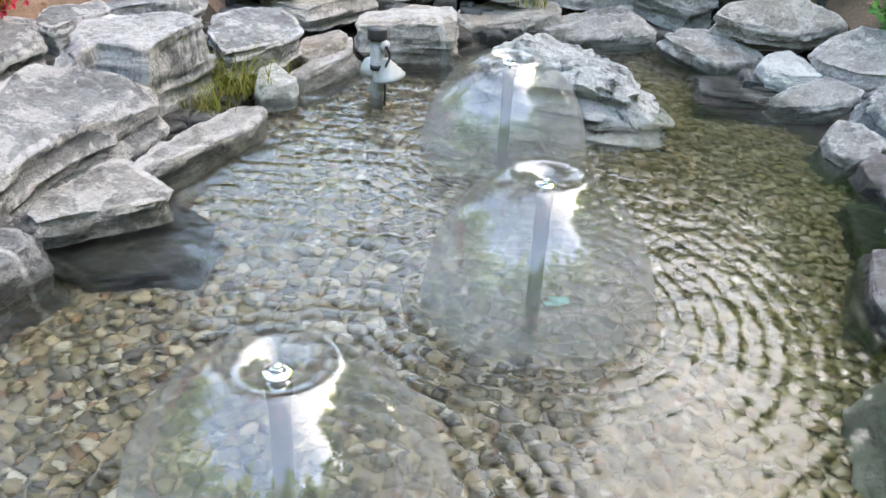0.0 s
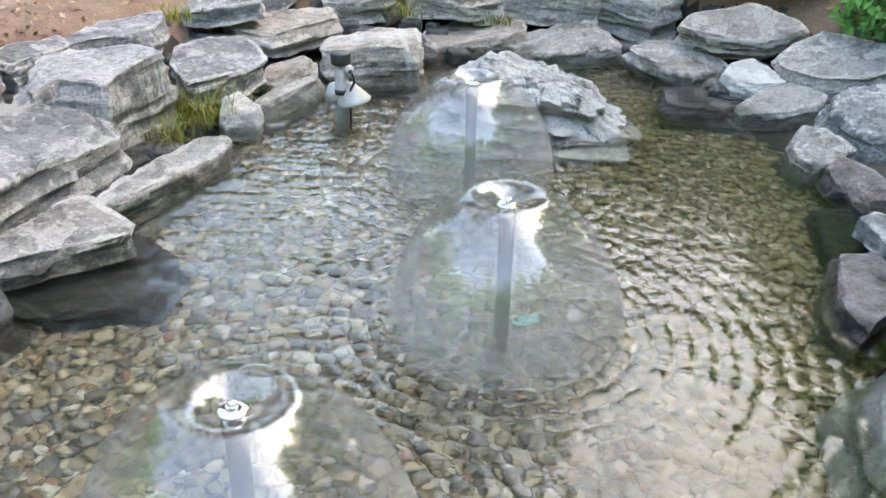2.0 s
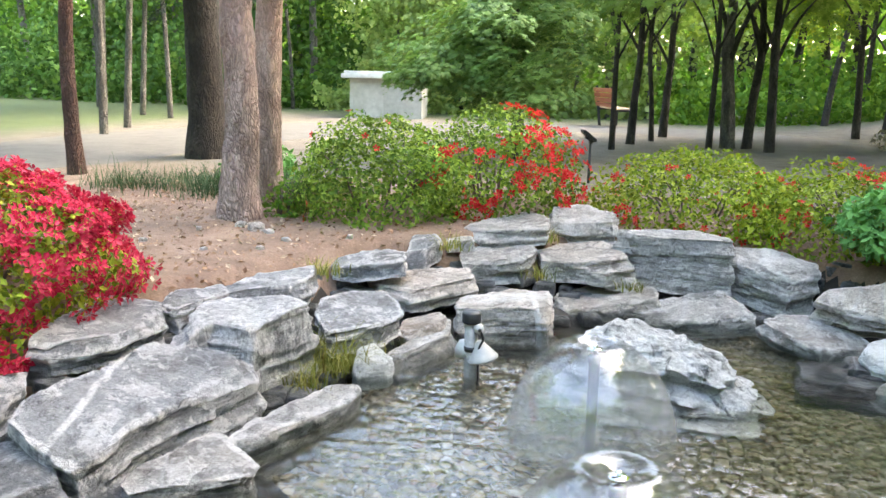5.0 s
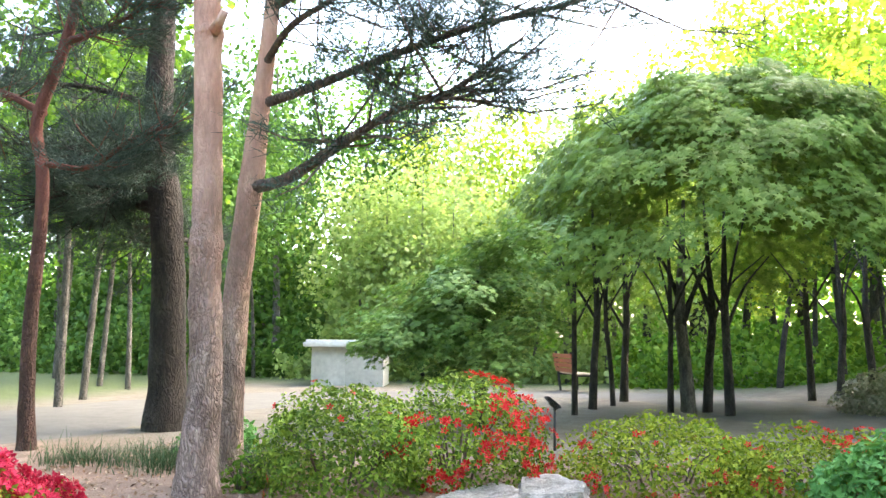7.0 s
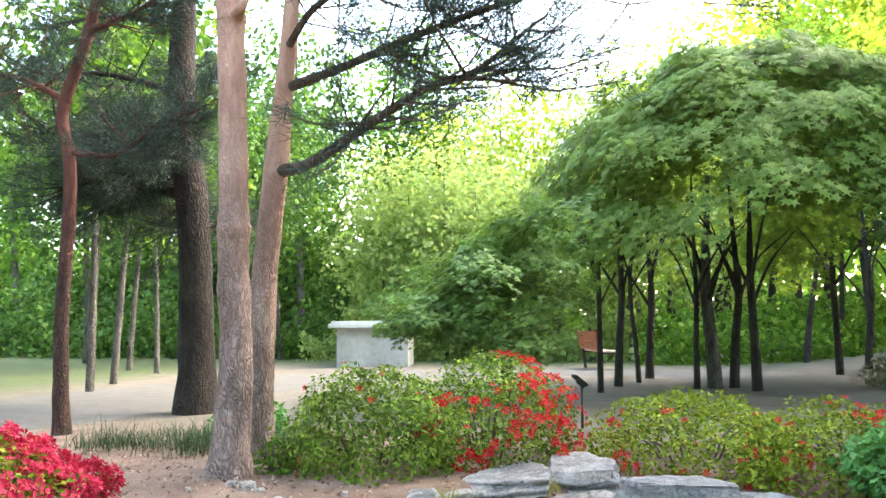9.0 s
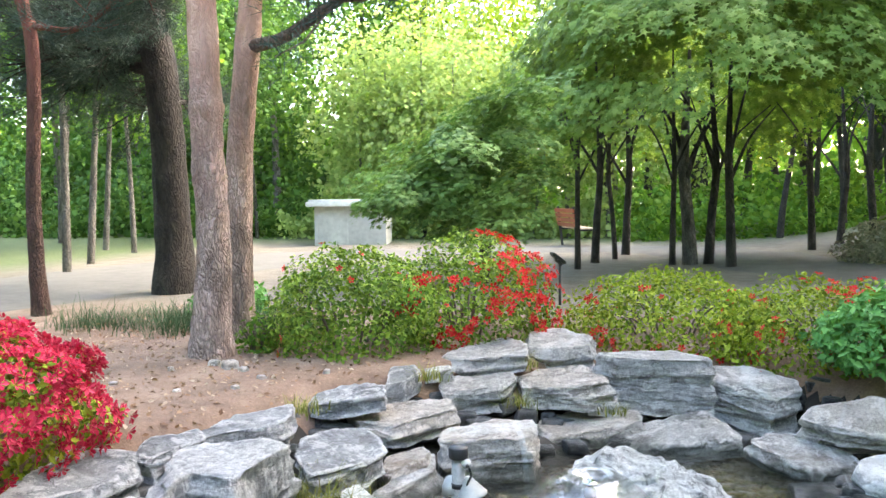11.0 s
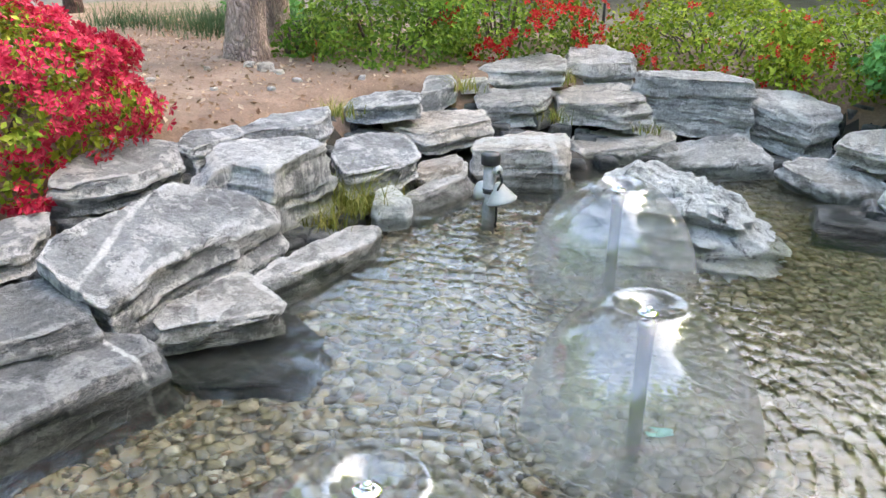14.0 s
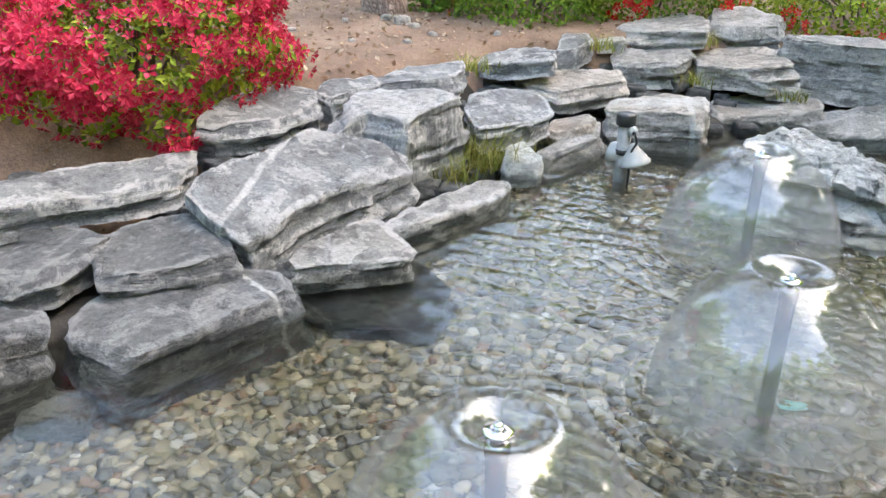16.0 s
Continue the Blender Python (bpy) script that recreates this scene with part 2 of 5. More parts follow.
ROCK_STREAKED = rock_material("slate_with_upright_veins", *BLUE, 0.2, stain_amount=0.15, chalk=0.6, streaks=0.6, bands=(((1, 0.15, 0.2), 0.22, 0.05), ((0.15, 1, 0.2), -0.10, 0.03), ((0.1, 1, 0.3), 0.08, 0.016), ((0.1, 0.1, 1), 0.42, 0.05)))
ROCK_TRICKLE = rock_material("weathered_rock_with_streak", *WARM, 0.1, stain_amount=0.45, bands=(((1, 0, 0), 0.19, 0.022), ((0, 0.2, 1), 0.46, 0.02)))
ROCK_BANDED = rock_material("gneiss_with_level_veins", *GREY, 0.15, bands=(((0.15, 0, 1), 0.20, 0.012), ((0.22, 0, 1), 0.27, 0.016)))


def soil_material():
    m, nt, b = material("soil_with_litter", 0.95)
    v = coords(nt, shift=False)
    c = ramp(nt, noise_tex(nt, v, 2.2, 8, 0.7), (0.30, (0.13, 0.082, 0.058)), (0.52, (0.235, 0.152, 0.108)), (0.72, (0.34, 0.245, 0.185)))
    grey = ramp(nt, noise_tex(nt, v, 0.5, 4, 0.5), (0.40, 0.0), (0.62, 1.0))
    sep, mr = nt.nodes.new("ShaderNodeSeparateXYZ"), nt.nodes.new("ShaderNodeMapRange")
    nt.links.new(v, sep.inputs[0])
    mr.inputs[1].default_value, mr.inputs[2].default_value = 6.8, 8.8
    nt.links.new(sep.outputs[1], mr.inputs[0])
    c = blend(nt, mr.outputs[0], c, ramp(nt, noise_tex(nt, v, 3.0, 7, 0.7), (0.3, (0.105, 0.09, 0.07)), (0.7, (0.20, 0.175, 0.14))))
    far = nt.nodes.new("ShaderNodeMapRange")
    far.inputs[1].default_value, far.inputs[2].default_value = 19.0, 22.0
    nt.links.new(sep.outputs[1], far.inputs[0])
    green = ramp(nt, noise_tex(nt, v, 4.0, 6, 0.7), (0.3, (0.05, 0.075, 0.025)), (0.7, (0.11, 0.14, 0.05)))
    side = nt.nodes.new("ShaderNodeMapRange")
    side.inputs[1].default_value, side.inputs[2].default_value = -8.6, -10.2
    nt.links.new(sep.outputs[0], side.inputs[0])
    grassy = blend(nt, 1.0, far.outputs[0], side.outputs[0], "LIGHTEN")
    c = blend(nt, grassy, c, green)
    c = blend(nt, 0.5, c, ramp(nt, noise_tex(nt, v, 70, 6, 0.7), (0.3, 0.3), (0.65, 0.75)), "OVERLAY")
    nt.links.new(c, b.inputs["Base Color"])
    relief(nt, b, blend(nt, 0.5, noise_tex(nt, v, 25, 6), noise_tex(nt, v, 110, 4)), 0.8, 0.03)
    return m


SOIL = soil_material()
PATH_SAND = plain("trodden_sand", (0.118, 0.111, 0.10), 0.95, scale=18, spread=0.16)
# near-black soil colour that stands for the shade between the rocks
GAP_SHADE_SOIL = plain("gap_shade_soil", (0.030, 0.025, 0.020), 0.85, scale=22, spread=0.4, bump=0.5)
MUD = plain("pond_mud", (0.17, 0.145, 0.10), 0.8, scale=12)


def pebble_material(joined):
    m, nt, b = material("joined_pebble_stone" if joined else "pebble_stone", 0.55)
    v = coords(nt)
    r = per_piece(nt, joined)
    c = ramp(nt, r, (0.0, (0.056, 0.053, 0.042)), (0.14, (0.126, 0.109, 0.067)), (0.30, (0.087, 0.085, 0.073)), (0.44, (0.189, 0.161, 0.106)),
             (0.58, (0.119, 0.112, 0.087)), (0.72, (0.245, 0.210, 0.147)), (0.84, (0.140, 0.087, 0.053)), (0.91, (0.280, 0.266, 0.224)), ease="CONSTANT")
    c = blend(nt, 0.4, c, ramp(nt, noise_tex(nt, v, 60, 5), (0.3, 0.35), (0.7, 0.7)), "OVERLAY")
    # olive algae, thicker in the still water of one half of the pond
    geo, sep, mr = nt.nodes.new("ShaderNodeNewGeometry"), nt.nodes.new("ShaderNodeSeparateXYZ"), nt.nodes.new("ShaderNodeMapRange")
    nt.links.new(geo.outputs["Position"], sep.inputs[0])
    mr.inputs[1].default_value, mr.inputs[2].default_value = 0.25, 1.0
    nt.links.new(sep.outputs[0], mr.inputs[0])
    patch = blend(nt, 0.6, ramp(nt, noise_tex(nt, geo.outputs["Position"], 1.6, 5, 0.6), (0.38, 0.0), (0.68, 1.0)), mr.outputs[0])
    c = blend(nt, ramp(nt, patch, (0.1, 0.0), (1.0, 0.85)), c, (0.105, 0.082, 0.030))
    nt.links.new(c, b.inputs["Base Color"])
    relief(nt, b, noise_tex(nt, v, 120, 3), 0.15, 0.005)
    return m


PEBBLE, PEBBLE_JOINED = pebble_material(False), pebble_material(True)

WATER, nt, b = material("water", 0.0)
b.inputs["Base Color"].default_value = (0.86, 0.91, 0.87, 1)
b.inputs["Transmission Weight"].default_value, b.inputs["IOR"].default_value = 1.0, 1.33
relief(nt, b, noise_tex(nt, coords(nt, (1, 1.6, 1), False), 22, 3, 0.5, 0.8), 0.10, 0.02)


def film_material():
    """A bell of falling water: a thin clear film that mirrors the sky."""
    m, nt, b = material("water_film", 0.02)
    nt.nodes.remove(b)
    clear, gloss = nt.nodes.new("ShaderNodeBsdfTransparent"), nt.nodes.new("ShaderNodeBsdfGlossy")
    clear.inputs[0].default_value = (0.95, 0.95, 0.95, 1)
    gloss.inputs["Roughness"].default_value = 0.01
    haze, fr = nt.nodes.new("ShaderNodeBsdfDiffuse"), node(nt, "ShaderNodeLayerWeight", Blend=0.5)
    haze.inputs[0].default_value = (0.5, 0.49, 0.48, 1)
    bp = node(nt, "ShaderNodeBump", Strength=0.02, Distance=0.02)
    nt.links.new(noise_tex(nt, coords(nt, (1, 1, 0.4)), 5, 2), bp.inputs["Height"])
    nt.links.new(bp.outputs[0], gloss.inputs["Normal"])
    sep = nt.nodes.new("ShaderNodeSeparateXYZ")  # the film thickens to spray as it falls and is lost in the pond
    nt.links.new(coords(nt, shift=False), sep.inputs[0])
    spray = ramp(nt, sep.outputs[2], (0.0, 0.08), (0.07, 0.40), (0.20, 0.33), (0.38, 0.08), (0.44, 0.04))
    streak = blend(nt, 1.0, spray, ramp(nt, noise_tex(nt, coords(nt, (1, 1, 0.35)), 7, 3, 0.5), (0.3, 0.75), (0.7, 1.0)), "MULTIPLY")
    m1, m2 = nt.nodes.new("ShaderNodeMixShader"), nt.nodes.new("ShaderNodeMixShader")
    nt.links.new(streak, m1.inputs[0])
    nt.links.new(clear.outputs[0], m1.inputs[1])
    nt.links.new(haze.outputs[0], m1.inputs[2])
    nt.links.new(ramp(nt, fr.outputs["Facing"], (0.0, 0.115), (0.6, 0.115), (0.9, 0.15), (1.0, 0.25)), m2.inputs[0])
    nt.links.new(m1.outputs[0], m2.inputs[1])
    nt.links.new(gloss.outputs[0], m2.inputs[2])
    nt.links.new(m2.outputs[0], nt.nodes["Material Output"].inputs[0])
    return m


FILM = film_material()
STEEL = plain("brushed_steel", (0.30, 0.29, 0.28), 0.16, 1.0, 50, 0.2, 0.05)
CHROME = plain("polished_steel", (0.78, 0.79, 0.80), 0.08, 1.0, 40, 0.08, 0.02)
BLACK = plain("black_plastic", (0.022, 0.022, 0.024), 0.45)
GREY_PIPE = plain("weathered_grey_pipe", (0.27, 0.265, 0.26), 0.6, 0.0, 25, 0.3)
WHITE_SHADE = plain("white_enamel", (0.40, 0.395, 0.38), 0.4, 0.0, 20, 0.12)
TURQUOISE = plain("turquoise_tint", (0.18, 0.46, 0.40), 0.5)
LIMB_BARK = bark_material("pine_limb_bark", (0.10, 0.072, 0.06), (0.27, 0.19, 0.15))
PINE_BARK = bark_material("pine_bark", (0.27, 0.18, 0.15), (0.62, 0.46, 0.40), (0.68, 0.38, 0.28), (1.2, 3.4), 26.0)
RED_BARK = bark_material("red_pine_bark", (0.065, 0.036, 0.029), (0.155, 0.08, 0.06), (0.15, 0.052, 0.038), (1.6, 3.0))
DARK_BARK = bark_material("dark_bark", (0.018, 0.015, 0.013), (0.068, 0.054, 0.046), plate=20.0)
MAPLE_BARK = bark_material("maple_bark", (0.035, 0.032, 0.03), (0.09, 0.08, 0.07))
THIN_BARK = bark_material("grey_bark", (0.10, 0.095, 0.085), (0.24, 0.225, 0.20))
NEEDLES = foliage_material("pine_needles", [(0.040, 0.066, 0.052), (0.068, 0.102, 0.082), (0.105, 0.145, 0.118)], 0.6, 0.1)
MAPLE_LEAF = foliage_material("maple_leaves", [(0.135, 0.235, 0.052), (0.20, 0.315, 0.072), (0.275, 0.39, 0.10)], 0.5, 0.4)
# maple leaf colour made darker to stand for shade
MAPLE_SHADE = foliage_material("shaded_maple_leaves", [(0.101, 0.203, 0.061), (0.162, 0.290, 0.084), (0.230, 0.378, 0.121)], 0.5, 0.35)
WOOD_LEAF = foliage_material("woodland_leaves", [(0.075, 0.18, 0.03), (0.15, 0.30, 0.05), (0.25, 0.41, 0.075)], 0.55, 0.55)
# sunlight on the leaves is put into this yellow-green
SUNNY_LEAF = foliage_material("sun_tinted_leaves", [(0.24, 0.37, 0.05), (0.38, 0.50, 0.065), (0.54, 0.60, 0.12)], 0.55, 0.65)
# far haze and sun shining through leaves are put into this pale green
PALE_LEAF = foliage_material("haze_paled_leaves", [(0.28, 0.40, 0.14), (0.38, 0.50, 0.20), (0.48, 0.58, 0.25)], 0.6, 0.6)
# darker copy of the woodland leaves, with shade put into its colour
SHADE_LEAF = foliage_material("shaded_wood_leaves", [(0.045, 0.11, 0.025), (0.09, 0.19, 0.045), (0.15, 0.27, 0.06)], 0.55, 0.3)
AZALEA_GOLD = foliage_material("young_azalea_leaves", [(0.084, 0.144, 0.017), (0.216, 0.300, 0.031), (0.396, 0.456, 0.066)], 0.5, 0.3)
AZALEA_FRESH = foliage_material("fresh_azalea_leaves", [(0.065, 0.130, 0.023), (0.156, 0.260, 0.039), (0.312, 0.442, 0.072)], 0.5, 0.3)
AZALEA_RED = foliage_material("crimson_petals", [(0.36, 0.012, 0.04), (0.53, 0.028, 0.08), (0.69, 0.085, 0.15)], 0.5, 0.25)
AZALEA_SCARLET = foliage_material("scarlet_petals", [(0.52, 0.016, 0.02), (0.68, 0.03, 0.035), (0.78, 0.08, 0.08)], 0.5, 0.25)
PURPLE_PETAL = foliage_material("purple_petals", [(0.30, 0.04, 0.33), (0.42, 0.08, 0.46)], 0.5, 0.25)
BRIGHT_SHRUB = foliage_material("bright_green_leaves", [(0.084, 0.238, 0.070), (0.140, 0.350, 0.098), (0.210, 0.448, 0.140)], 0.45, 0.3)
GREY_SHRUB = foliage_material("grey_green_leaves", [(0.22, 0.24, 0.16), (0.36, 0.36, 0.27), (0.50, 0.46, 0.38)], 0.6, 0.3)
GRASS_BLADE = foliage_material("grass_blades", [(0.13, 0.16, 0.035), (0.24, 0.26, 0.06), (0.40, 0.34, 0.13)], 0.6, 0.3)
DARK_GRASS = foliage_material("dark_grass_blades", [(0.035, 0.07, 0.03), (0.06, 0.11, 0.05)], 0.6, 0.2)
LITTER = foliage_material("dry_leaf_litter", [(0.12, 0.065, 0.04), (0.30, 0.18, 0.11), (0.42, 0.29, 0.20), (0.54, 0.43, 0.33)], 0.8, 0.1)
TWIG = plain("twig_wood", (0.11, 0.085, 0.065), 0.9)
RED_WOOD = plain("red_stained_wood", (0.34, 0.10, 0.05), 0.5, 0.0, 14, 0.2)
PALE_WOOD = plain("worn_wood", (0.50, 0.40, 0.30), 0.6, 0.0, 14, 0.2)
IRON = plain("dark_cast_iron", (0.03, 0.03, 0.032), 0.5)
PLASTER = plain("grey_render", (0.44, 0.45, 0.42), 0.9, 0.0, 9, 0.15)
ROOF_SHEET = plain("pale_roof_sheet", (0.60, 0.63, 0.62), 0.5, 0.0, 7, 0.18)

# ---- building helpers ----
def mesh_of(name, verts, faces, smooth=True):
    """A mesh from arrays of places and of faces that all have as many corners."""
    me = bpy.data.meshes.new(name)
    verts, faces = np.asarray(verts, dtype=np.float32), np.asarray(faces, dtype=np.int32)
    k = faces.shape[1]
    me.vertices.add(len(verts))
    me.vertices.foreach_set("co", verts.ravel())
    me.loops.add(faces.size)
    me.loops.foreach_set("vertex_index", faces.ravel())
    me.polygons.add(len(faces))
    me.polygons.foreach_set("loop_start", np.arange(0, faces.size, k, dtype=np.int32))
    me.polygons.foreach_set("use_smooth", np.full(len(faces), smooth))
    me.update(calc_edges=True)
    return me


def part(name, shape, mat, parent=None, label="", place=None):
    """One mesh object from a mesh or a bmesh, under its thing or part."""
    if isinstance(shape, bmesh.types.BMesh):
        me = bpy.data.meshes.new(name)
        shape.to_mesh(me)
        shape.free()
        shape = me
    if mat and not shape.materials:
        shape.materials.append(mat)
    ob = new(name, shape)
    if parent:
        ob.parent = parent
    if place is not None:
        ob.matrix_basis = place
    return tagged(ob, label)


def thing(name, label, category, group="", place=None, kind=""):
    ob = tagged(new(name), label, category, group, kind)
    ob.empty_display_size = 0.1
    if place is not None:
        ob.matrix_basis = place
    return ob


def tube(points, radii, sides=10, rough=0.0, seed=0):
    """A tapered, closed tube along points."""
    pts, rng = [Vector(p) for p in points], random.Random(seed)
    verts, faces = [], []
    ahead, side = None, Vector((1, 0.13, 0.07))
    for i, p in enumerate(pts):
        d = (pts[min(i + 1, len(pts) - 1)] - pts[max(i - 1, 0)]).normalized()
        side = (side - d * side.dot(d)).normalized()
        up = d.cross(side)
        for j in range(sides):
            a = math.tau * j / sides
            r = radii[i] * (1 + rough * (rng.random() - 0.5))
            verts.append(p + (side * math.cos(a) + up * math.sin(a)) * r)
        if i:
            for j in range(sides):
                k = (j + 1) % sides
                faces.append((*[(i - 1) * sides + q for q in (j, k)], i * sides + k, i * sides + j))
    n = len(verts)
    verts += [pts[0], pts[-1]]
    for j in range(sides):
        k = (j + 1) % sides
        faces.append((n, k, j, j))
        faces.append((n + 1, n - sides + j, n - sides + k, n - sides + k))
    bm = bmesh.new()
    vs = [bm.verts.new(v) for v in verts]
    for f in faces:
        f = list(dict.fromkeys(f))
        bm.faces.new([vs[i] for i in f]).smooth = True
    return bm


def merge(*shapes):
    """Several bmeshes in one."""
    whole = bmesh.new()
    for s in shapes:
        me = bpy.data.meshes.new("tmp")
        s.to_mesh(me)
        s.free()
        whole.from_mesh(me)
        bpy.data.meshes.remove(me)
    return whole


def lathe(profile, sides=32, cap=False):
    """A body turned round the z axis from (radius, height) pairs."""
    verts = [(r * math.cos(math.tau * j / sides), r * math.sin(math.tau * j / sides), z) for r, z in profile for j in range(sides)]
    faces = [(i * sides + j, i * sides + (j + 1) % sides, (i + 1) * sides + (j + 1) % sides, (i + 1) * sides + j)
             for i in range(len(profile) - 1) for j in range(sides)]
    return mesh_of("turned", verts, faces)


def box(sx, sy, sz, at=(0, 0, 0), bevel=0.004, turn=None):
    bm = bmesh.new()
    m = Matrix.Translation(at) @ (turn or Matrix()) @ Matrix.Diagonal((sx, sy, sz, 1))
    bmesh.ops.create_cube(bm, size=1, matrix=m)
    if bevel:
        bmesh.ops.bevel(bm, geom=bm.edges[:], offset=bevel, segments=2, affect="EDGES")
    return bm


def smooth_path(points, steps=6):
    """Catmull-Rom through points."""
    p = [Vector(q) for q in points]
    p = [2 * p[0] - p[1], *p, 2 * p[-1] - p[-2]]
    out = []
    for i in range(1, len(p) - 2):
        for s in range(steps):
            t = s / steps
            a, b, c, d = p[i - 1:i + 3]
            out.append(0.5 * (2 * b + (c - a) * t + (2 * a - 5 * b + 4 * c - d) * t * t + (3 * b - a - 3 * c + d) * t ** 3))
    return out + [p[-2]]


def lerp_radii(r0, r1, n, power=1.0):
    return [r0 + (r1 - r0) * (i / max(1, n - 1)) ** power for i in range(n)]


def unit(v):
    return v / np.maximum(np.linalg.norm(v, axis=-1, keepdims=True), 1e-9)


KITE = np.array([(0, -0.5, 0), (0.27, 0.02, 0.05), (0, 0.5, -0.06), (-0.27, 0.02, 0.05)])
STAR = np.array([(r * math.sin(a), r * math.cos(a), -0.25 * r * r)
                 for i in range(10) for a, r in [(math.tau * i / 10, 0.5 if i % 2 == 0 and i != 5 else 0.17)]])
CLUMP = np.array([(0.0, -0.5, 0.0), (0.35, -0.25, 0.08), (0.5, 0.2, -0.05), (0.1, 0.5, 0.06), (-0.3, 0.38, -0.06), (-0.48, -0.1, 0.05)])


def leaf_cloud(name, places, facing, size, shape=KITE, rng=None, along=None):
    """One mesh of many leaves: where each lies, which way it faces and its size."""
    n, k = len(places), len(shape)
    nrm = unit(facing)
    t = rng.normal(size=(n, 3)) if along is None else along
    t = unit(t - nrm * np.sum(t * nrm, axis=1, keepdims=True))
    s = np.cross(t, nrm)
    size = np.broadcast_to(np.asarray(size, dtype=float), (n,))[:, None, None]
    v = places[:, None, :] + size * (shape[None, :, 0:1] * s[:, None] + shape[None, :, 1:2] * t[:, None] + shape[None, :, 2:3] * nrm[:, None])
    return mesh_of(name, v.reshape(-1, 3), np.arange(n * k).reshape(n, k), False)


def cloud_noise(p, scale, seed=0.0):
    return np.array([noise.noise(Vector(q) * scale + Vector((seed, seed * 1.7, -seed))) for q in p])

# ---- the ground: one sheet, with the pond's basin let into it ----
POND = np.array([(-1.72, 1.45), (-1.28, 2.28), (-1.06, 2.86), (-0.98, 3.6), (-0.92, 4.12), (-0.72, 4.66), (-0.2, 5.08), (0.25, 5.4), (1.0, 5.62),
                 (1.22, 5.1), (1.42, 4.55), (1.62, 4.0), (1.58, 3.48), (1.42, 2.5), (1.33, 2.1), (1.3, 1.4), (1.0, 0.75), (-1.2, 0.7), (-1.75, 1.0)])
FLOOR_Z, BANK_Z = -0.2, 0.44


def pond_distance(p):
    """Metres from the pond's edge, below nought inside it."""
    a, b = POND, np.roll(POND, -1, axis=0)
    best, inside = np.full(len(p), 1e9), np.zeros(len(p), dtype=bool)
    for s, e in zip(a, b):
        d = e - s
        t = np.clip(((p - s) @ d) / (d @ d), 0, 1)
        best = np.minimum(best, np.linalg.norm(p - s - t[:, None] * d, axis=1))
        cross = (s[1] > p[:, 1]) != (e[1] > p[:, 1])
        x = s[0] + (p[:, 1] - s[1]) * d[0] / (d[1] if abs(d[1]) > 1e-9 else 1e-9)
        inside ^= cross & (p[:, 0] < x)
    return np.where(inside, -best, best)


def ground_height(p):
    """The ground's height at each (x, y)."""
    d = pond_distance(p)
    d = d - 0.45 * np.clip((-p[:, 0] - 1.3) / 0.4, 0, 1) * np.clip((4.1 - p[:, 1]) / 0.6, 0, 1) * np.clip(2 - d, 0, 1) * (d > 0.5)
    near = np.clip((p[:, 1] - 0.4) / 1.6, 0, 1)
    top = 0.08 + (BANK_Z - 0.08) * near
    lip, rise = np.clip((d - 0.05) / 0.25, 0, 1), np.clip((d - 0.62) / 0.5, 0, 1)
    z = FLOOR_Z - 0.03 + (0.24 + 0.03) * lip + (top - 0.04) * rise * rise * (3 - 2 * rise)
    z += 0.06 * np.clip((d - 1.0) / 2.5, 0, 1)
    z += 1.1 * np.exp(-((p[:, 0] - 8.5) / 3.2) ** 2 - ((p[:, 1] - 19) / 5.0) ** 2)
    wave = np.array([noise.noise(Vector((x * 0.9, y * 0.9, 3.1))) for x, y in p])
    return z + 0.03 * wave * np.clip((d - 0.3) / 0.6, 0, 1)


def graded(lo, hi, step, out, growth=1.16):
    """Coordinates with an even step from lo to hi, then growing out to +-out."""
    core = list(np.arange(lo, hi, step))
    s, x, left, right = step, core[0], [], []
    while x > -out:
        s *= growth
        x -= s
        left.append(x)
    s, x = step, core[-1]
    while x < out:
        s *= growth
        x += s
        right.append(x)
    return np.array(left[::-1] + core + right)


gx, gy = graded(-3.2, 3.0, 0.07, 900), graded(0.2, 8.0, 0.07, 900)
grid = np.array([(x, y) for y in gy for x in gx])
verts = np.column_stack([grid, ground_height(grid)])
nx, ny = len(gx), len(gy)
idx = np.arange(nx * ny).reshape(ny, nx)
faces = np.stack([idx[:-1, :-1], idx[:-1, 1:], idx[1:, 1:], idx[1:, :-1]], axis=-1).reshape(-1, 4)
ground = part("ground", mesh_of("ground", verts, faces), SOIL)
# soil by the pond is blackened, the gaps' deep shade put into its colour
ground.data.materials.append(GAP_SHADE_SOIL)
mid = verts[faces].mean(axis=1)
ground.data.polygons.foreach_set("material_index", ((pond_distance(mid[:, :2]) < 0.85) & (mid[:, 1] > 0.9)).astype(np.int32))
tagged(ground, "reddish-brown bare soil strewn with dry leaves, sunk for a pond", "ground", kind="structure")

# the sandy path that bends round behind the trees
line = smooth_path([(-11, 1.5, 0), (-8.2, 6.0, 0), (-6.9, 9.0, 0), (-6.7, 12.3, 0), (-5.4, 15.6, 0), (-2.6, 17.4, 0), (0.4, 18.0, 0), (1.9, 16.2, 0), (2.7, 13.9, 0), (4.0, 11.4, 0), (7.5, 9.0, 0)], 8)
strip = []
for i, p in enumerate(line):
    d = (line[min(i + 1, len(line) - 1)] - line[max(i - 1, 0)]).normalized()
    side = Vector((-d.y, d.x, 0))
    half = 1.5 if i < 34 else 1.15
    for s in (-1, -0.5, 0, 0.5, 1):
        w = half * s * (1 + 0.12 * noise.noise(p * 0.8 + Vector((s, 0, 7))))
        strip.append((p.x + side.x * w, p.y + side.y * w))
strip = np.array(strip)
pz = ground_height(strip) + 0.03 - 0.028 * (np.abs(np.tile((-1, -0.5, 0, 0.5, 1), len(line))) == 1)
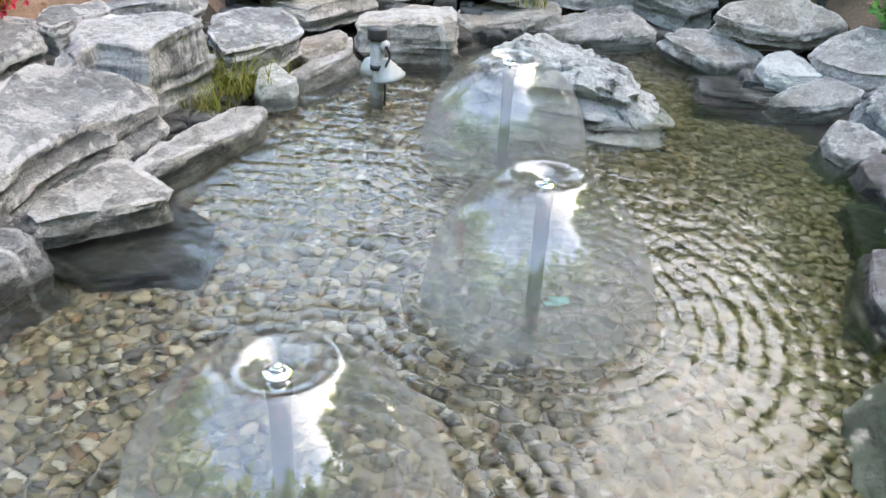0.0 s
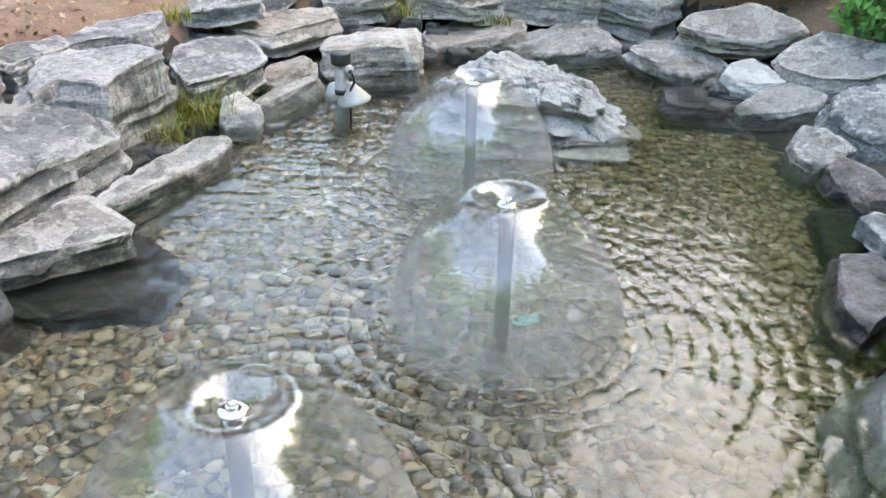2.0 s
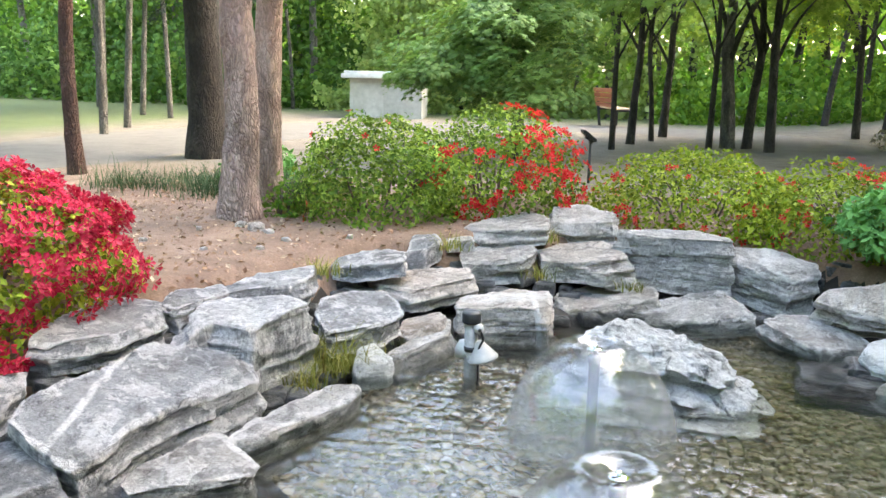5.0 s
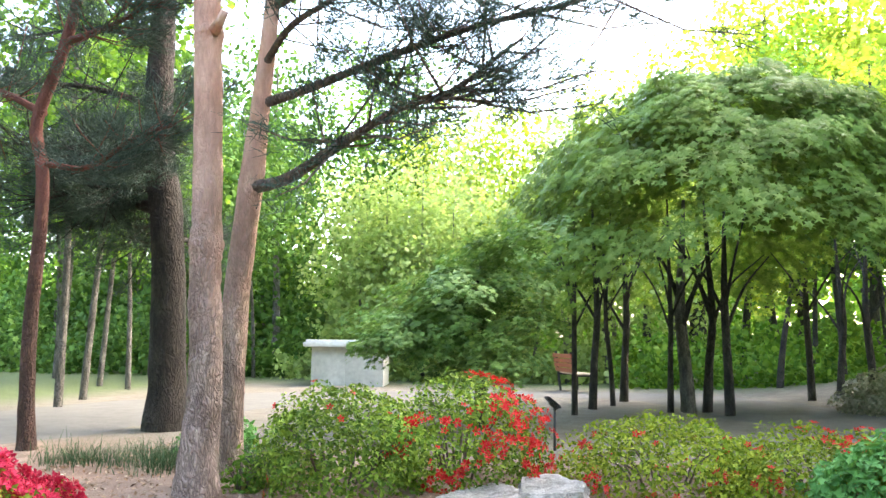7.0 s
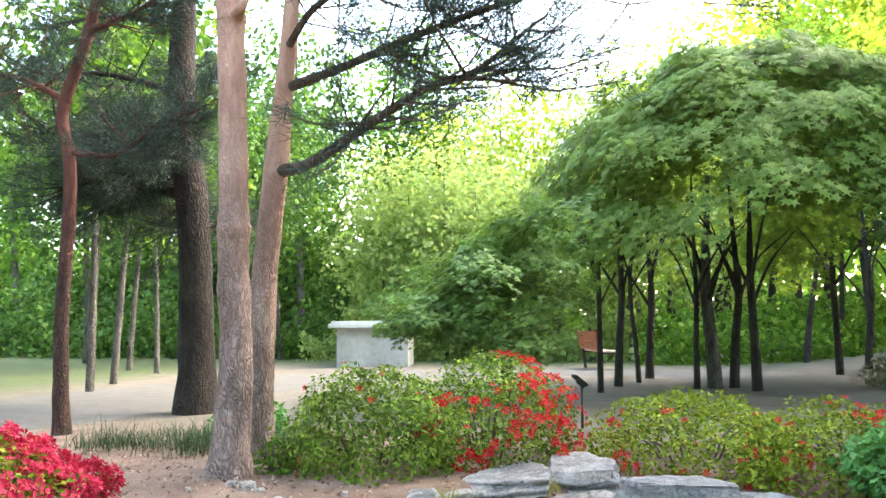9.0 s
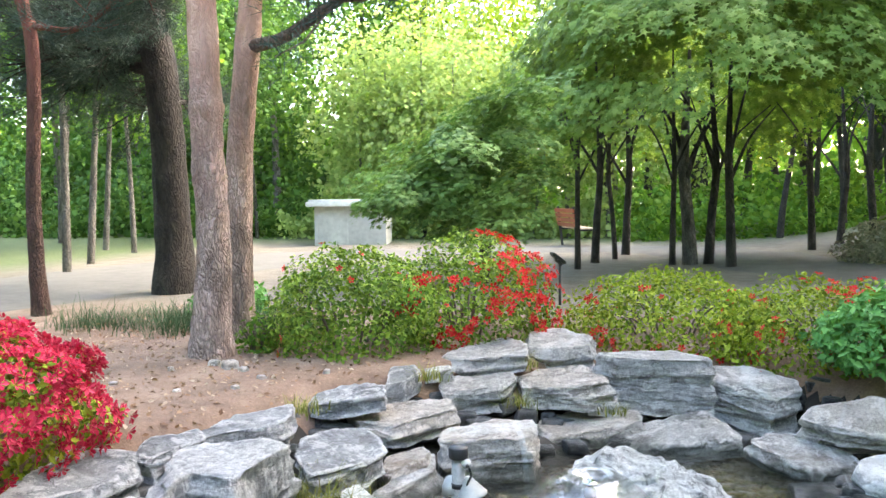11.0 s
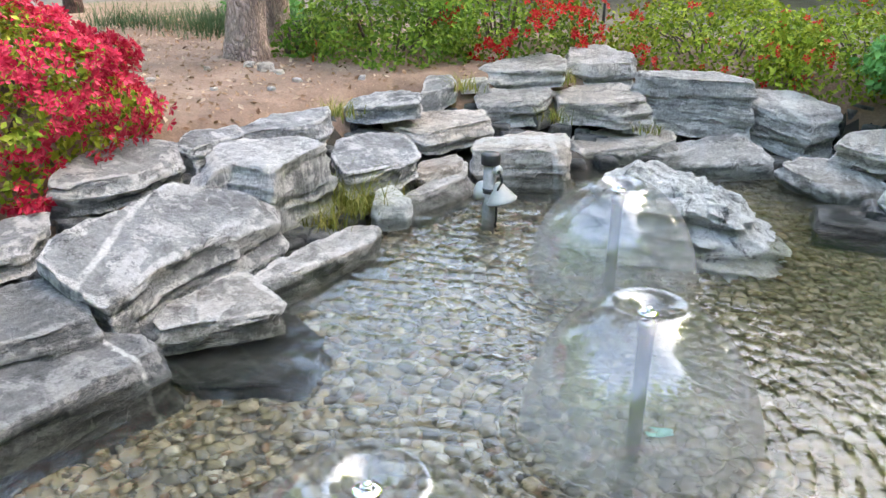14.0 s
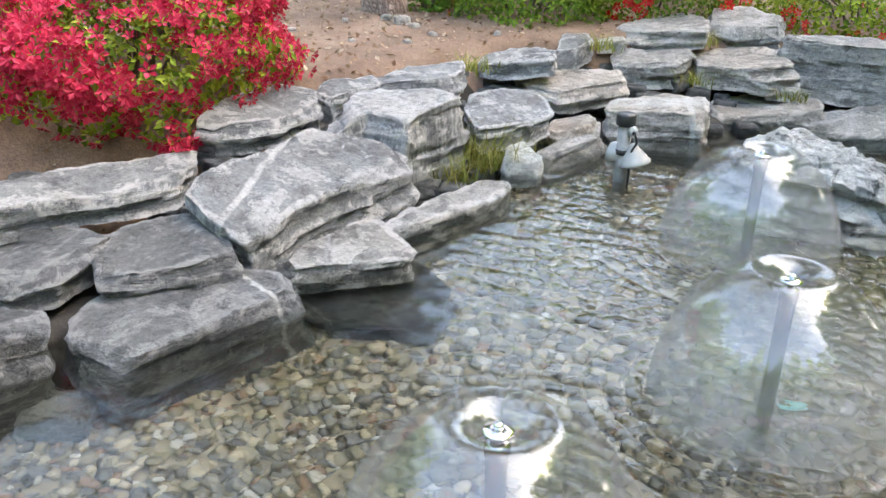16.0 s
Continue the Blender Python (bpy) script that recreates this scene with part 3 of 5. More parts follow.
pf = [(i * 5 + j, i * 5 + j + 1, i * 5 + j + 6, i * 5 + j + 5) for i in range(len(line) - 1) for j in range(4)]
path = part("path", mesh_of("path", np.column_stack([strip, pz]), pf), PATH_SAND)
tagged(path, "pale trodden sand path bending through the trees", "path", kind="structure")

# ---- rocks ----
def reach_of(outline, way):
    """How far the outline lies from its middle along each unit vector of the plan."""
    far = np.zeros(len(way))
    for (ax, ay), (bx, by) in zip(outline, outline[1:] + outline[:1]):
        ex, ey = bx - ax, by - ay
        cross = way[:, 0] * ey - way[:, 1] * ex
        cross = np.where(np.abs(cross) < 1e-9, 1e-9, cross)
        r, s = (ax * ey - ay * ex) / cross, (ax * way[:, 1] - ay * way[:, 0]) / cross
        far = np.where((s >= -1e-6) & (s <= 1 + 1e-6) & (r > far), r, far)
    return far


def stone_mesh(w, d, h, seed, chop=9, rough=1.0, taper=0.0, outline=None, peak=None, lean=0.3):
    """An angular, chipped block or slab: a fine box drawn out to its outline in plan, cut by slanting planes, with layered, uneven faces.
    Its base lies at z = 0. taper: how much wider the foot is than the top. lean: how far the face slopes out towards the water. peak: where a boulder's sides close in to a top."""
    rng = random.Random(seed)
    cell = max(0.012, min(0.018, max(w, d) / 40))
    n = [max(4, min(60, round(s / cell))) for s in (w, d, h)]
    pts, quads = {}, []

    def vert(i, j, k):
        return pts.setdefault((i, j, k), len(pts))

    for axis in range(3):
        u, v = [a for a in range(3) if a != axis]
        for end in (0, n[axis]):
            for i in range(n[u]):
                for j in range(n[v]):
                    q = []
                    for di, dj in ((0, 0), (1, 0), (1, 1), (0, 1)):
                        c = [0, 0, 0]
                        c[axis], c[u], c[v] = end, i + di, j + dj
                        q.append(vert(*c))
                    if (end == 0) == (axis != 1):
                        q.reverse()
                    quads.append(q)
    p = np.array(list(pts), dtype=float) / np.array(n) - 0.5
    outline = outline or ((-0.46 * w, -0.5 * d), (0.5 * w, -0.44 * d), (0.47 * w, 0.5 * d), (-0.5 * w, 0.43 * d))
    ring = 2 * np.maximum(np.abs(p[:, 0]), np.abs(p[:, 1]))
    way = unit(p[:, :2] * np.array((w, d)) + 1e-9)
    reach = reach_of(outline, way)
    up = p[:, 2] + 0.5
    p = np.column_stack([way * (reach * ring)[:, None] * 1.035, p[:, 2] * h])
    p[:, :2] *= (1 + taper * (1 - up))[:, None]
    p[:, 1] -= lean * h * (1 - up) * (0.5 - p[:, 1] / max(d, 0.01)).clip(0, 1)
    if peak:
        close = 1 - 0.52 * up ** 2.2
        p[:, :2] = np.array(peak) * (1 - close)[:, None] + p[:, :2] * close[:, None]
    size = np.array((w, d, h))
    worn = 0.005 + 0.03 * h * rng.random()  # broken upper and lower edges
    edge = np.clip((ring - 1 + 2.2 * worn / min(w, d)) / (2.2 * worn / min(w, d)), 0, 1)
    p[:, 2] -= worn * edge ** 2 * np.where(up > 0.99, 1, 0) * (0.5 + 0.5 * np.sin(9 * way[:, 0] + 7 * way[:, 1] + seed))
    for i in range(chop):  # slanting cuts along the edges
        a = rng.random() * math.tau if rng.random() < 0.4 else rng.uniform(3.6, 5.8)
        nrm = np.array((math.cos(a), math.sin(a), rng.uniform(0.5, 1.8)))
        nrm = nrm / np.linalg.norm(nrm)
        dist = p @ nrm
        low, high = dist.min(), dist.max()
        limit = high - (high - low) * rng.uniform(0.01, 0.045)
        p -= np.maximum(dist - limit, 0)[:, None] * nrm
    out = unit(p / size)
    off = np.array([rng.uniform(0, 90) for _ in range(3)])
    amp = 0.020 * rough * min(1.0, max(w, d) / 0.5)
    face = np.clip((ring - 0.96) / 0.04, 0, 1)
    for i in range(len(p)):
        q = Vector(p[i] + off)
        a = noise.noise(q * 3.5) * amp + noise.noise(q * 11.0) * amp * 0.5 + noise.noise(q * 30.0) * amp * 0.3
        ledge = noise.noise(Vector((q.x * 1.6, q.y * 1.6, q.z * 17))) + 0.4 * noise.noise(Vector((q.x * 5, q.y * 5, q.z * 40)))
        s = (math.floor(ledge * 3.5) / 3.5 * 0.85 + ledge * 0.15) * amp * 2.3 * face[i]
        p[i] += out[i] * a + np.array((out[i][0], out[i][1], 0)) * s
    p[:, 2] += h / 2
    me = mesh_of("rock", p, quads)
    me.set_sharp_from_angle(angle=radians(26))
    return me


def rock(x, y, z, w, d, h, turn, mat, label, seed, tilt=0, roll=0, name="rock", **how):
    ob = part(name, stone_mesh(w, d, h, seed, **how), mat, place=pose(x, y, z, tilt, roll, turn))
    return tagged(ob, label, "rock", "rocks round the pond")


# filler rubble packed behind and beneath the rocks, coloured dark as their deep shade
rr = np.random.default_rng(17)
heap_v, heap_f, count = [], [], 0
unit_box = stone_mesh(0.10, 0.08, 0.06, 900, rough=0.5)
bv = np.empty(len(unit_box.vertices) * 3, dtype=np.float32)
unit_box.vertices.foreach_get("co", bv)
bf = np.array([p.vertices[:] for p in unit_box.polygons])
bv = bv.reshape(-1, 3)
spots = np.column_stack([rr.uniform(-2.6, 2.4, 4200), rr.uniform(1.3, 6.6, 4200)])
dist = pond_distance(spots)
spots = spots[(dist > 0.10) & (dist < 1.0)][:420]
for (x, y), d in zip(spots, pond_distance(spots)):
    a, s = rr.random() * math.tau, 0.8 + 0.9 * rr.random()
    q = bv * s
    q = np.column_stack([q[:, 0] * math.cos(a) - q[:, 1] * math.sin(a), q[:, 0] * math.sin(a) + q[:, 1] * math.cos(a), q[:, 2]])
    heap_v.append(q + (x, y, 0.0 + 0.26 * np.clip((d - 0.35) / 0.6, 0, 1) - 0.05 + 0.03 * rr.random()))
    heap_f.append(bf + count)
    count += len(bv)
tagged(part("rubble", mesh_of("rubble", np.concatenate(heap_v), np.concatenate(heap_f)), ROCK_DARK), "filler rubble between the larger rocks, coloured dark for the shade there", "rubble", kind="stuff")

# far side, at the water
rock(-0.48, 5.01, -0.23, 0.56, 0.36, 0.45, 14, ROCK_TRICKLE, "squarish warm-grey rock standing in the pond's edge", 1, tilt=3, roll=-4, lean=0.33, outline=((-0.25, -0.15), (-0.04, -0.13), (0.24, -0.18), (0.28, -0.08), (0.28, 0.12), (0.08, 0.18), (-0.21, 0.12), (-0.28, -0.01)))
rock(0.06, 5.70, 0.00, 0.66, 0.44, 0.11, 0, ROCK_WARM, "low pale grey slab at the far edge of the water", 2, tilt=8, roll=-3, lean=0.42, outline=((-0.21, -0.22), (0.04, -0.15), (0.33, 0.01), (0.31, 0.21), (-0.14, 0.22), (-0.33, 0.07), (-0.33, -0.08)))
rock(0.60, 5.70, -0.05, 0.79, 0.41, 0.15, 1, ROCK_GREY, "long tapered banded slab over the water", 3, tilt=12, roll=-8, lean=0.49, outline=((-0.21, -0.21), (0.15, -0.21), (0.40, -0.15), (0.38, -0.07), (0.22, 0.21), (-0.25, 0.12), (-0.40, -0.06)))
rock(1.27, 5.31, 0.00, 0.56, 0.43, 0.11, 8, ROCK_GREY, "flat grey slab leaning out over dark water", 4, tilt=12, lean=0.49, outline=((-0.20, -0.02), (-0.02, -0.21), (0.20, -0.22), (0.28, -0.11), (0.15, 0.08), (-0.01, 0.21), (-0.14, 0.22), (-0.28, 0.11)))
rock(1.36, 4.76, -0.23, 0.46, 0.46, 0.26, -8, ROCK_DARK, "dark wet rock standing in the water", 5, tilt=-3, roll=0)
rock(-0.86, 4.49, -0.23, 0.55, 0.24, 0.34, 52, ROCK_GREY, "low layered rock rising from the water", 6, tilt=7, roll=-4, lean=0.40, outline=((-0.28, -0.12), (0.07, -0.06), (0.20, -0.01), (0.28, 0.12), (-0.15, -0.00), (-0.27, -0.04)))
rock(-0.87, 4.61, 0.07, 0.29, 0.37, 0.08, 17, ROCK_WARM, "thin flat stone wedged between larger rocks", 7, tilt=-1, roll=-8, lean=0.28, outline=((-0.09, -0.19), (0.09, -0.06), (0.14, 0.10), (0.10, 0.19), (-0.10, 0.06), (-0.14, -0.13)))
# second course
rock(-1.20, 4.34, 0.15, 0.61, 0.46, 0.12, 52, ROCK_BLUE, "rounded blue-grey slab above the grass tuft", 8, tilt=9, taper=-0.05, lean=0.44, outline=((-0.31, -0.22), (-0.18, -0.23), (0.04, -0.21), (0.20, -0.15), (0.31, 0.07), (0.30, 0.17), (0.11, 0.23), (-0.10, 0.18), (-0.24, 0.02)))
rock(-1.03, 5.17, 0.15, 0.69, 0.38, 0.12, 43, ROCK_WARM, "flat pale slab with a worn top", 9, tilt=6, roll=-3, lean=0.39, outline=((-0.30, -0.04), (-0.20, -0.19), (0.02, -0.16), (0.27, -0.14), (0.35, 0.08), (0.06, 0.19), (-0.35, 0.13)))
rock(-0.69, 5.79, 0.18, 0.49, 0.49, 0.17, 8, ROCK_GREY, "blocky grey rock in the second course", 10, tilt=6, lean=0.39, outline=((-0.20, -0.24), (0.16, -0.14), (0.24, 0.06), (0.22, 0.24), (-0.19, 0.11), (-0.24, -0.10)))
rock(-0.13, 5.98, 0.19, 0.60, 0.50, 0.15, 10, ROCK_WARM, "wide blocky rock with rusty stains", 11, tilt=5, roll=-5, lean=0.37, outline=((-0.27, -0.09), (0.12, -0.25), (0.30, -0.19), (0.29, -0.06), (0.18, 0.24), (-0.21, 0.25), (-0.30, 0.12)))
rock(0.45, 6.11, 0.15, 0.74, 0.32, 0.34, 5, ROCK_GREY, "large upright dark-faced block at the back", 12, tilt=5, lean=0.37, outline=((-0.24, -0.08), (0.12, -0.14), (0.37, -0.16), (0.37, -0.06), (0.15, 0.16), (-0.30, 0.13), (-0.37, -0.00)))
rock(1.10, 6.11, 0.09, 0.58, 0.49, 0.28, -3, ROCK_BANDED, "large block with white veins across its face", 13, tilt=9, roll=3, lean=0.44, outline=((-0.10, -0.14), (0.10, -0.24), (0.29, -0.07), (0.27, 0.08), (0.03, 0.24), (-0.22, 0.14), (-0.29, -0.02)))
rock(1.67, 5.42, 0.19, 0.75, 0.29, 0.16, -16, ROCK_WARM, "broad grey-brown boulder under the shrub", 14, tilt=36, lean=0.3, outline=((-0.13, -0.14), (0.13, -0.13), (0.37, -0.03), (0.34, 0.03), (-0.00, 0.14), (-0.32, 0.01), (-0.37, -0.09)))
rock(0.14, 5.88, 0.14, 0.20, 0.24, 0.09, 0, ROCK_GREY, "small chock stone between two blocks", 15, chop=5)
rock(1.50, 5.50, 0.15, 0.20, 0.20, 0.10, -30, ROCK_WARM, "small chock stone on the flat slab", 16, chop=5)
# top course
rock(-0.71, 6.23, 0.35, 0.63, 0.65, 0.14, 11, ROCK_GREY, "flat-topped rock set into the soil", 17, tilt=2, roll=-4, lean=0.31, outline=((-0.17, -0.33), (0.28, -0.25), (0.32, 0.04), (0.21, 0.33), (-0.13, 0.14), (-0.32, -0.22)))
rock(-0.19, 6.48, 0.38, 0.48, 0.44, 0.15, 9, ROCK_GREY, "grey rock below the azalea bed", 18, tilt=10, roll=-4, lean=0.46, outline=((-0.05, -0.22), (0.22, -0.18), (0.24, 0.00), (0.06, 0.22), (-0.19, 0.18), (-0.24, -0.12)))
rock(-1.36, 5.06, 0.31, 0.49, 0.28, 0.09, 19, ROCK_BLUE, "dark flat slab half sunk in soil", 19, tilt=6, roll=-7, lean=0.39, outline=((-0.07, -0.14), (0.21, -0.14), (0.24, 0.01), (0.07, 0.14), (-0.17, 0.10), (-0.24, -0.07)))
rock(-1.14, 5.50, 0.31, 0.23, 0.34, 0.12, 17, ROCK_BLUE, "small pointed rock at the soil's edge", 20, tilt=10, lean=0.46, outline=((0.01, -0.12), (0.12, 0.03), (0.10, 0.17), (-0.07, 0.13), (-0.12, -0.17)))
rock(-0.96, 5.79, 0.34, 0.20, 0.25, 0.08, 15, ROCK_GREY, "small flat stone at the soil's edge", 21, tilt=-1, roll=-2, chop=6)
rock(-1.64, 4.28, 0.31, 0.55, 0.43, 0.11, 35, ROCK_BLUE, "dark blue-grey slab at the soil's edge", 22, tilt=3, lean=0.33, outline=((-0.28, -0.21), (0.05, -0.16), (0.15, -0.11), (0.24, 0.04), (0.28, 0.21), (-0.08, 0.12), (-0.28, -0.11)))
rock(-1.84, 3.80, 0.30, 0.45, 0.24, 0.12, 68, ROCK_BLUE, "narrow dark slab behind the veined block", 23, tilt=5, lean=0.37, outline=((-0.21, -0.12), (-0.01, -0.07), (0.17, -0.03), (0.22, 0.07), (-0.03, 0.12), (-0.22, -0.01)))
# left side
rock(-1.52, 3.65, -0.04, 0.46, 0.65, 0.44, -8, ROCK_STREAKED, "tall block with white veins running down it", 24, tilt=3, taper=0.1, lean=0.33, outline=((-0.03, -0.33), (-0.02, -0.16), (0.20, -0.15), (0.18, -0.01), (0.23, 0.28), (0.01, 0.33), (-0.23, 0.15), (-0.17, -0.22)))
rock(-2.05, 3.26, 0.31, 0.73, 0.47, 0.12, 67, ROCK_BLUE, "broad slab with a chalky face under the azalea", 25, tilt=7, taper=-0.05, lean=0.40, outline=((-0.31, -0.19), (0.00, -0.23), (0.27, -0.14), (0.37, 0.00), (0.19, 0.23), (-0.09, 0.08), (-0.37, -0.10)))
rock(-1.61, 2.92, 0.07, 1.05, 0.50, 0.23, 74, ROCK_CROSSED, "great tilted slab crossed by a white vein", 26, tilt=15, taper=-0.05, lean=0.55, outline=((-0.53, -0.09), (-0.51, -0.25), (-0.33, -0.22), (-0.22, -0.18), (0.04, -0.15), (0.18, -0.17), (0.49, -0.16), (0.53, -0.07), (0.41, 0.14), (0.27, 0.25), (-0.42, 0.15), (-0.52, 0.07)))
rock(-1.27, 2.72, 0.00, 0.48, 0.39, 0.10, 40, ROCK_GREY, "thin pointed slab overhanging the water", 27, tilt=3, taper=-0.05, lean=0.33, outline=((-0.22, -0.18), (0.02, -0.19), (0.22, -0.17), (0.24, -0.11), (0.16, 0.16), (0.12, 0.19), (-0.13, 0.04), (-0.24, -0.11)))
rock(-1.11, 3.30, -0.24, 0.77, 0.17, 0.32, 75, ROCK_GREY, "long low block along the water's edge", 28, tilt=4, lean=0.35, outline=((-0.39, -0.03), (-0.04, -0.06), (0.26, -0.09), (0.39, -0.05), (0.39, 0.06), (0.08, 0.09), (-0.33, 0.06)))
rock(-0.99, 4.02, 0.04, 0.20, 0.21, 0.10, 25, ROCK_WHITE, "small white stone beside the grass tuft", 29, tilt=20, lean=0.64, outline=((-0.08, -0.10), (0.01, -0.09), (0.07, -0.08), (0.10, -0.03), (0.02, 0.10), (-0.06, 0.06), (-0.10, -0.05)))
rock(-1.60, 2.65, -0.01, 0.17, 0.28, 0.08, 33, ROCK_GREY, "small stone wedged beneath the great slab", 30, tilt=-3, roll=2, chop=6)
rock(-1.52, 2.06, -0.23, 0.78, 0.40, 0.33, 65, ROCK_TIPPED, "long block whose face goes down into the water", 31, tilt=2, roll=-2, taper=0.03, lean=0.31, outline=((-0.39, -0.06), (-0.34, -0.20), (-0.15, -0.18), (0.07, -0.18), (0.33, -0.16), (0.39, -0.03), (0.29, 0.09), (-0.04, 0.20), (-0.28, 0.18), (-0.37, 0.05)))
rock(-1.74, 2.23, 0.04, 0.50, 0.38, 0.16, 54, ROCK_DEEP, "thick layered slab lying on a lower block", 32, tilt=5, taper=-0.05, lean=0.37, outline=((-0.25, -0.15), (-0.12, -0.19), (0.03, -0.19), (0.21, -0.18), (0.22, -0.10), (0.25, 0.09), (0.14, 0.19), (-0.12, 0.17), (-0.24, -0.03)))
rock(-2.09, 1.98, 0.07, 0.52, 0.53, 0.12, 30, ROCK_DEEP, "blue-grey slab beside its neighbour", 33, roll=-5, lean=0.28, outline=((-0.01, -0.26), (0.14, -0.18), (0.20, -0.03), (0.26, 0.07), (0.03, 0.24), (-0.26, 0.26), (-0.23, -0.04)))
rock(-2.17, 2.39, 0.20, 0.86, 0.31, 0.12, 57, ROCK_BLUE, "long chalky slab under the azalea's edge", 34, tilt=6, taper=-0.05, lean=0.39, outline=((-0.43, -0.12), (-0.19, -0.11), (0.03, -0.15), (0.27, -0.12), (0.42, -0.00), (0.43, 0.10), (0.18, 0.15), (-0.00, 0.11), (-0.31, 0.07), (-0.42, 0.04)))
rock(-1.81, 1.57, -0.20, 0.24, 0.31, 0.36, 45, ROCK_DEEP, "square block with a dark wet foot", 35, tilt=-10, roll=3, lean=0.28, outline=((-0.10, -0.16), (0.00, -0.12), (0.12, -0.06), (0.12, 0.01), (0.11, 0.13), (-0.02, 0.16), (-0.12, 0.10)))
rock(-1.60, 1.58, -0.22, 0.20, 0.15, 0.13, 20, ROCK_GREY, "small pale stone under the water", 36, chop=6)
rock(-1.10, 2.59, -0.22, 0.55, 0.58, 0.13, 50, ROCK_DARK, "dark flat rock lying under the water", 52, lean=0.28, outline=((-0.28, 0.03), (-0.21, -0.13), (0.09, -0.29), (0.28, -0.12), (0.27, 0.28), (-0.22, 0.29)))
# right side
rock(1.62, 4.85, 0.07, 0.32, 0.32, 0.09, -6, ROCK_WHITE, "pale flat stone at the pond's edge", 37, tilt=10, lean=0.46, outline=((-0.12, -0.11), (-0.01, -0.16), (0.16, -0.12), (0.08, 0.04), (0.01, 0.16), (-0.11, 0.09), (-0.16, -0.03)))
rock(1.71, 4.59, -0.02, 0.43, 0.35, 0.12, -21, ROCK_GREY, "low pale slab at the water", 38, tilt=15, roll=-8, lean=0.55, outline=((-0.16, -0.18), (0.07, -0.14), (0.21, -0.06), (0.22, 0.03), (0.06, 0.18), (-0.10, 0.03), (-0.22, -0.12)))
rock(2.06, 4.81, 0.17, 0.67, 0.48, 0.12, -20, ROCK_GREY, "streaked slab tilted towards the pond", 39, tilt=20, roll=-9, lean=0.64, outline=((-0.28, -0.12), (-0.09, -0.23), (0.14, -0.24), (0.34, -0.12), (0.32, 0.01), (-0.08, 0.24), (-0.23, 0.13), (-0.34, -0.00)))
rock(2.06, 4.09, 0.09, 0.52, 0.37, 0.15, -58, ROCK_BLUE, "large blue-grey slab tilted towards the pond", 40, tilt=23, roll=3, lean=0.70, outline=((-0.09, -0.15), (0.12, -0.19), (0.24, -0.12), (0.26, 0.07), (0.06, 0.19), (-0.14, 0.13), (-0.26, -0.00), (-0.26, -0.11)))
rock(1.77, 3.99, -0.19, 0.35, 0.24, 0.29, -72, ROCK_GREY, "rounded grey rock at the water", 41, tilt=19, roll=4, lean=0.62, outline=((0.04, -0.12), (0.17, -0.11), (0.18, -0.00), (0.13, 0.12), (-0.08, 0.11), (-0.18, 0.02), (-0.12, -0.06)))
rock(1.79, 3.60, -0.03, 0.35, 0.21, 0.10, -70, ROCK_RED, "purplish rock at the water", 42, tilt=20, roll=6, lean=0.64, outline=((0.04, -0.10), (0.17, -0.09), (0.18, 0.04), (0.12, 0.08), (-0.02, 0.10), (-0.18, 0.05), (-0.14, -0.06)))
rock(1.93, 3.29, 0.14, 0.26, 0.50, 0.10, -60, ROCK_GREY, "grey rock higher on the bank", 43, tilt=9, roll=3, lean=0.44, outline=((0.13, -0.25), (0.11, -0.08), (0.02, 0.17), (-0.13, 0.25), (-0.11, 0.07), (0.01, -0.20)))
rock(1.68, 3.01, 0.04, 0.22, 0.13, 0.08, -80, ROCK_BLUE, "small blue-grey stone on the bank", 44, lean=0.28, outline=((0.11, -0.07), (0.05, 0.05), (-0.02, 0.07), (-0.11, 0.01), (-0.08, -0.06)))
rock(1.78, 2.89, -0.07, 0.31, 0.15, 0.15, -91, ROCK_GREY, "pale upright stone on the bank", 45, tilt=18, roll=3, lean=0.60, outline=((0.03, -0.07), (0.16, -0.05), (0.14, 0.04), (-0.08, 0.07), (-0.16, 0.02), (-0.14, -0.05)))
rock(1.60, 2.95, -0.22, 1.02, 0.20, 0.19, -100, ROCK_DARK, "long dark slab just under the water", 46, chop=5)
rock(1.53, 2.69, -0.22, 0.55, 0.28, 0.28, -84, ROCK_RED, "dark purplish block in the water", 47, lean=0.28, outline=((0.07, -0.14), (0.27, -0.14), (0.11, 0.03), (-0.16, 0.14), (-0.27, 0.12), (-0.23, -0.02)))
rock(1.52, 2.31, 0.08, 0.25, 0.21, 0.08, -90, ROCK_BLUE, "blue-grey stone on the bank", 48, lean=0.28, outline=((0.12, -0.11), (0.05, 0.06), (-0.12, 0.11), (-0.08, -0.04)))
rock(1.62, 1.93, -0.22, 0.66, 0.52, 0.56, -96, ROCK_WHITE, "big pale boulder at the water", 49, taper=0.12, chop=10, rough=0.9, peak=(0.02, 0.06),
     outline=((-0.30, -0.14), (-0.12, -0.24), (0.12, -0.26), (0.30, -0.16), (0.33, 0.10), (0.16, 0.26), (-0.20, 0.25), (-0.33, 0.06)))
rock(2.16, 2.70, 0.10, 0.34, 0.22, 0.30, -75, ROCK_RED, "brown-purple rock higher on the bank", 50)
# the rock in the pond
rock(0.42, 4.36, -0.22, 1.12, 0.66, 0.47, -4, ROCK_PITTED, "craggy white pitted rock standing in the pond", 51, roll=5, chop=14, rough=2.8, name="centre_rock", peak=(-0.13, 0.02),
     outline=((-0.52, -0.20), (-0.30, -0.32), (0.10, -0.26), (0.42, -0.28), (0.58, -0.08), (0.44, 0.20), (0.05, 0.32), (-0.42, 0.26)))

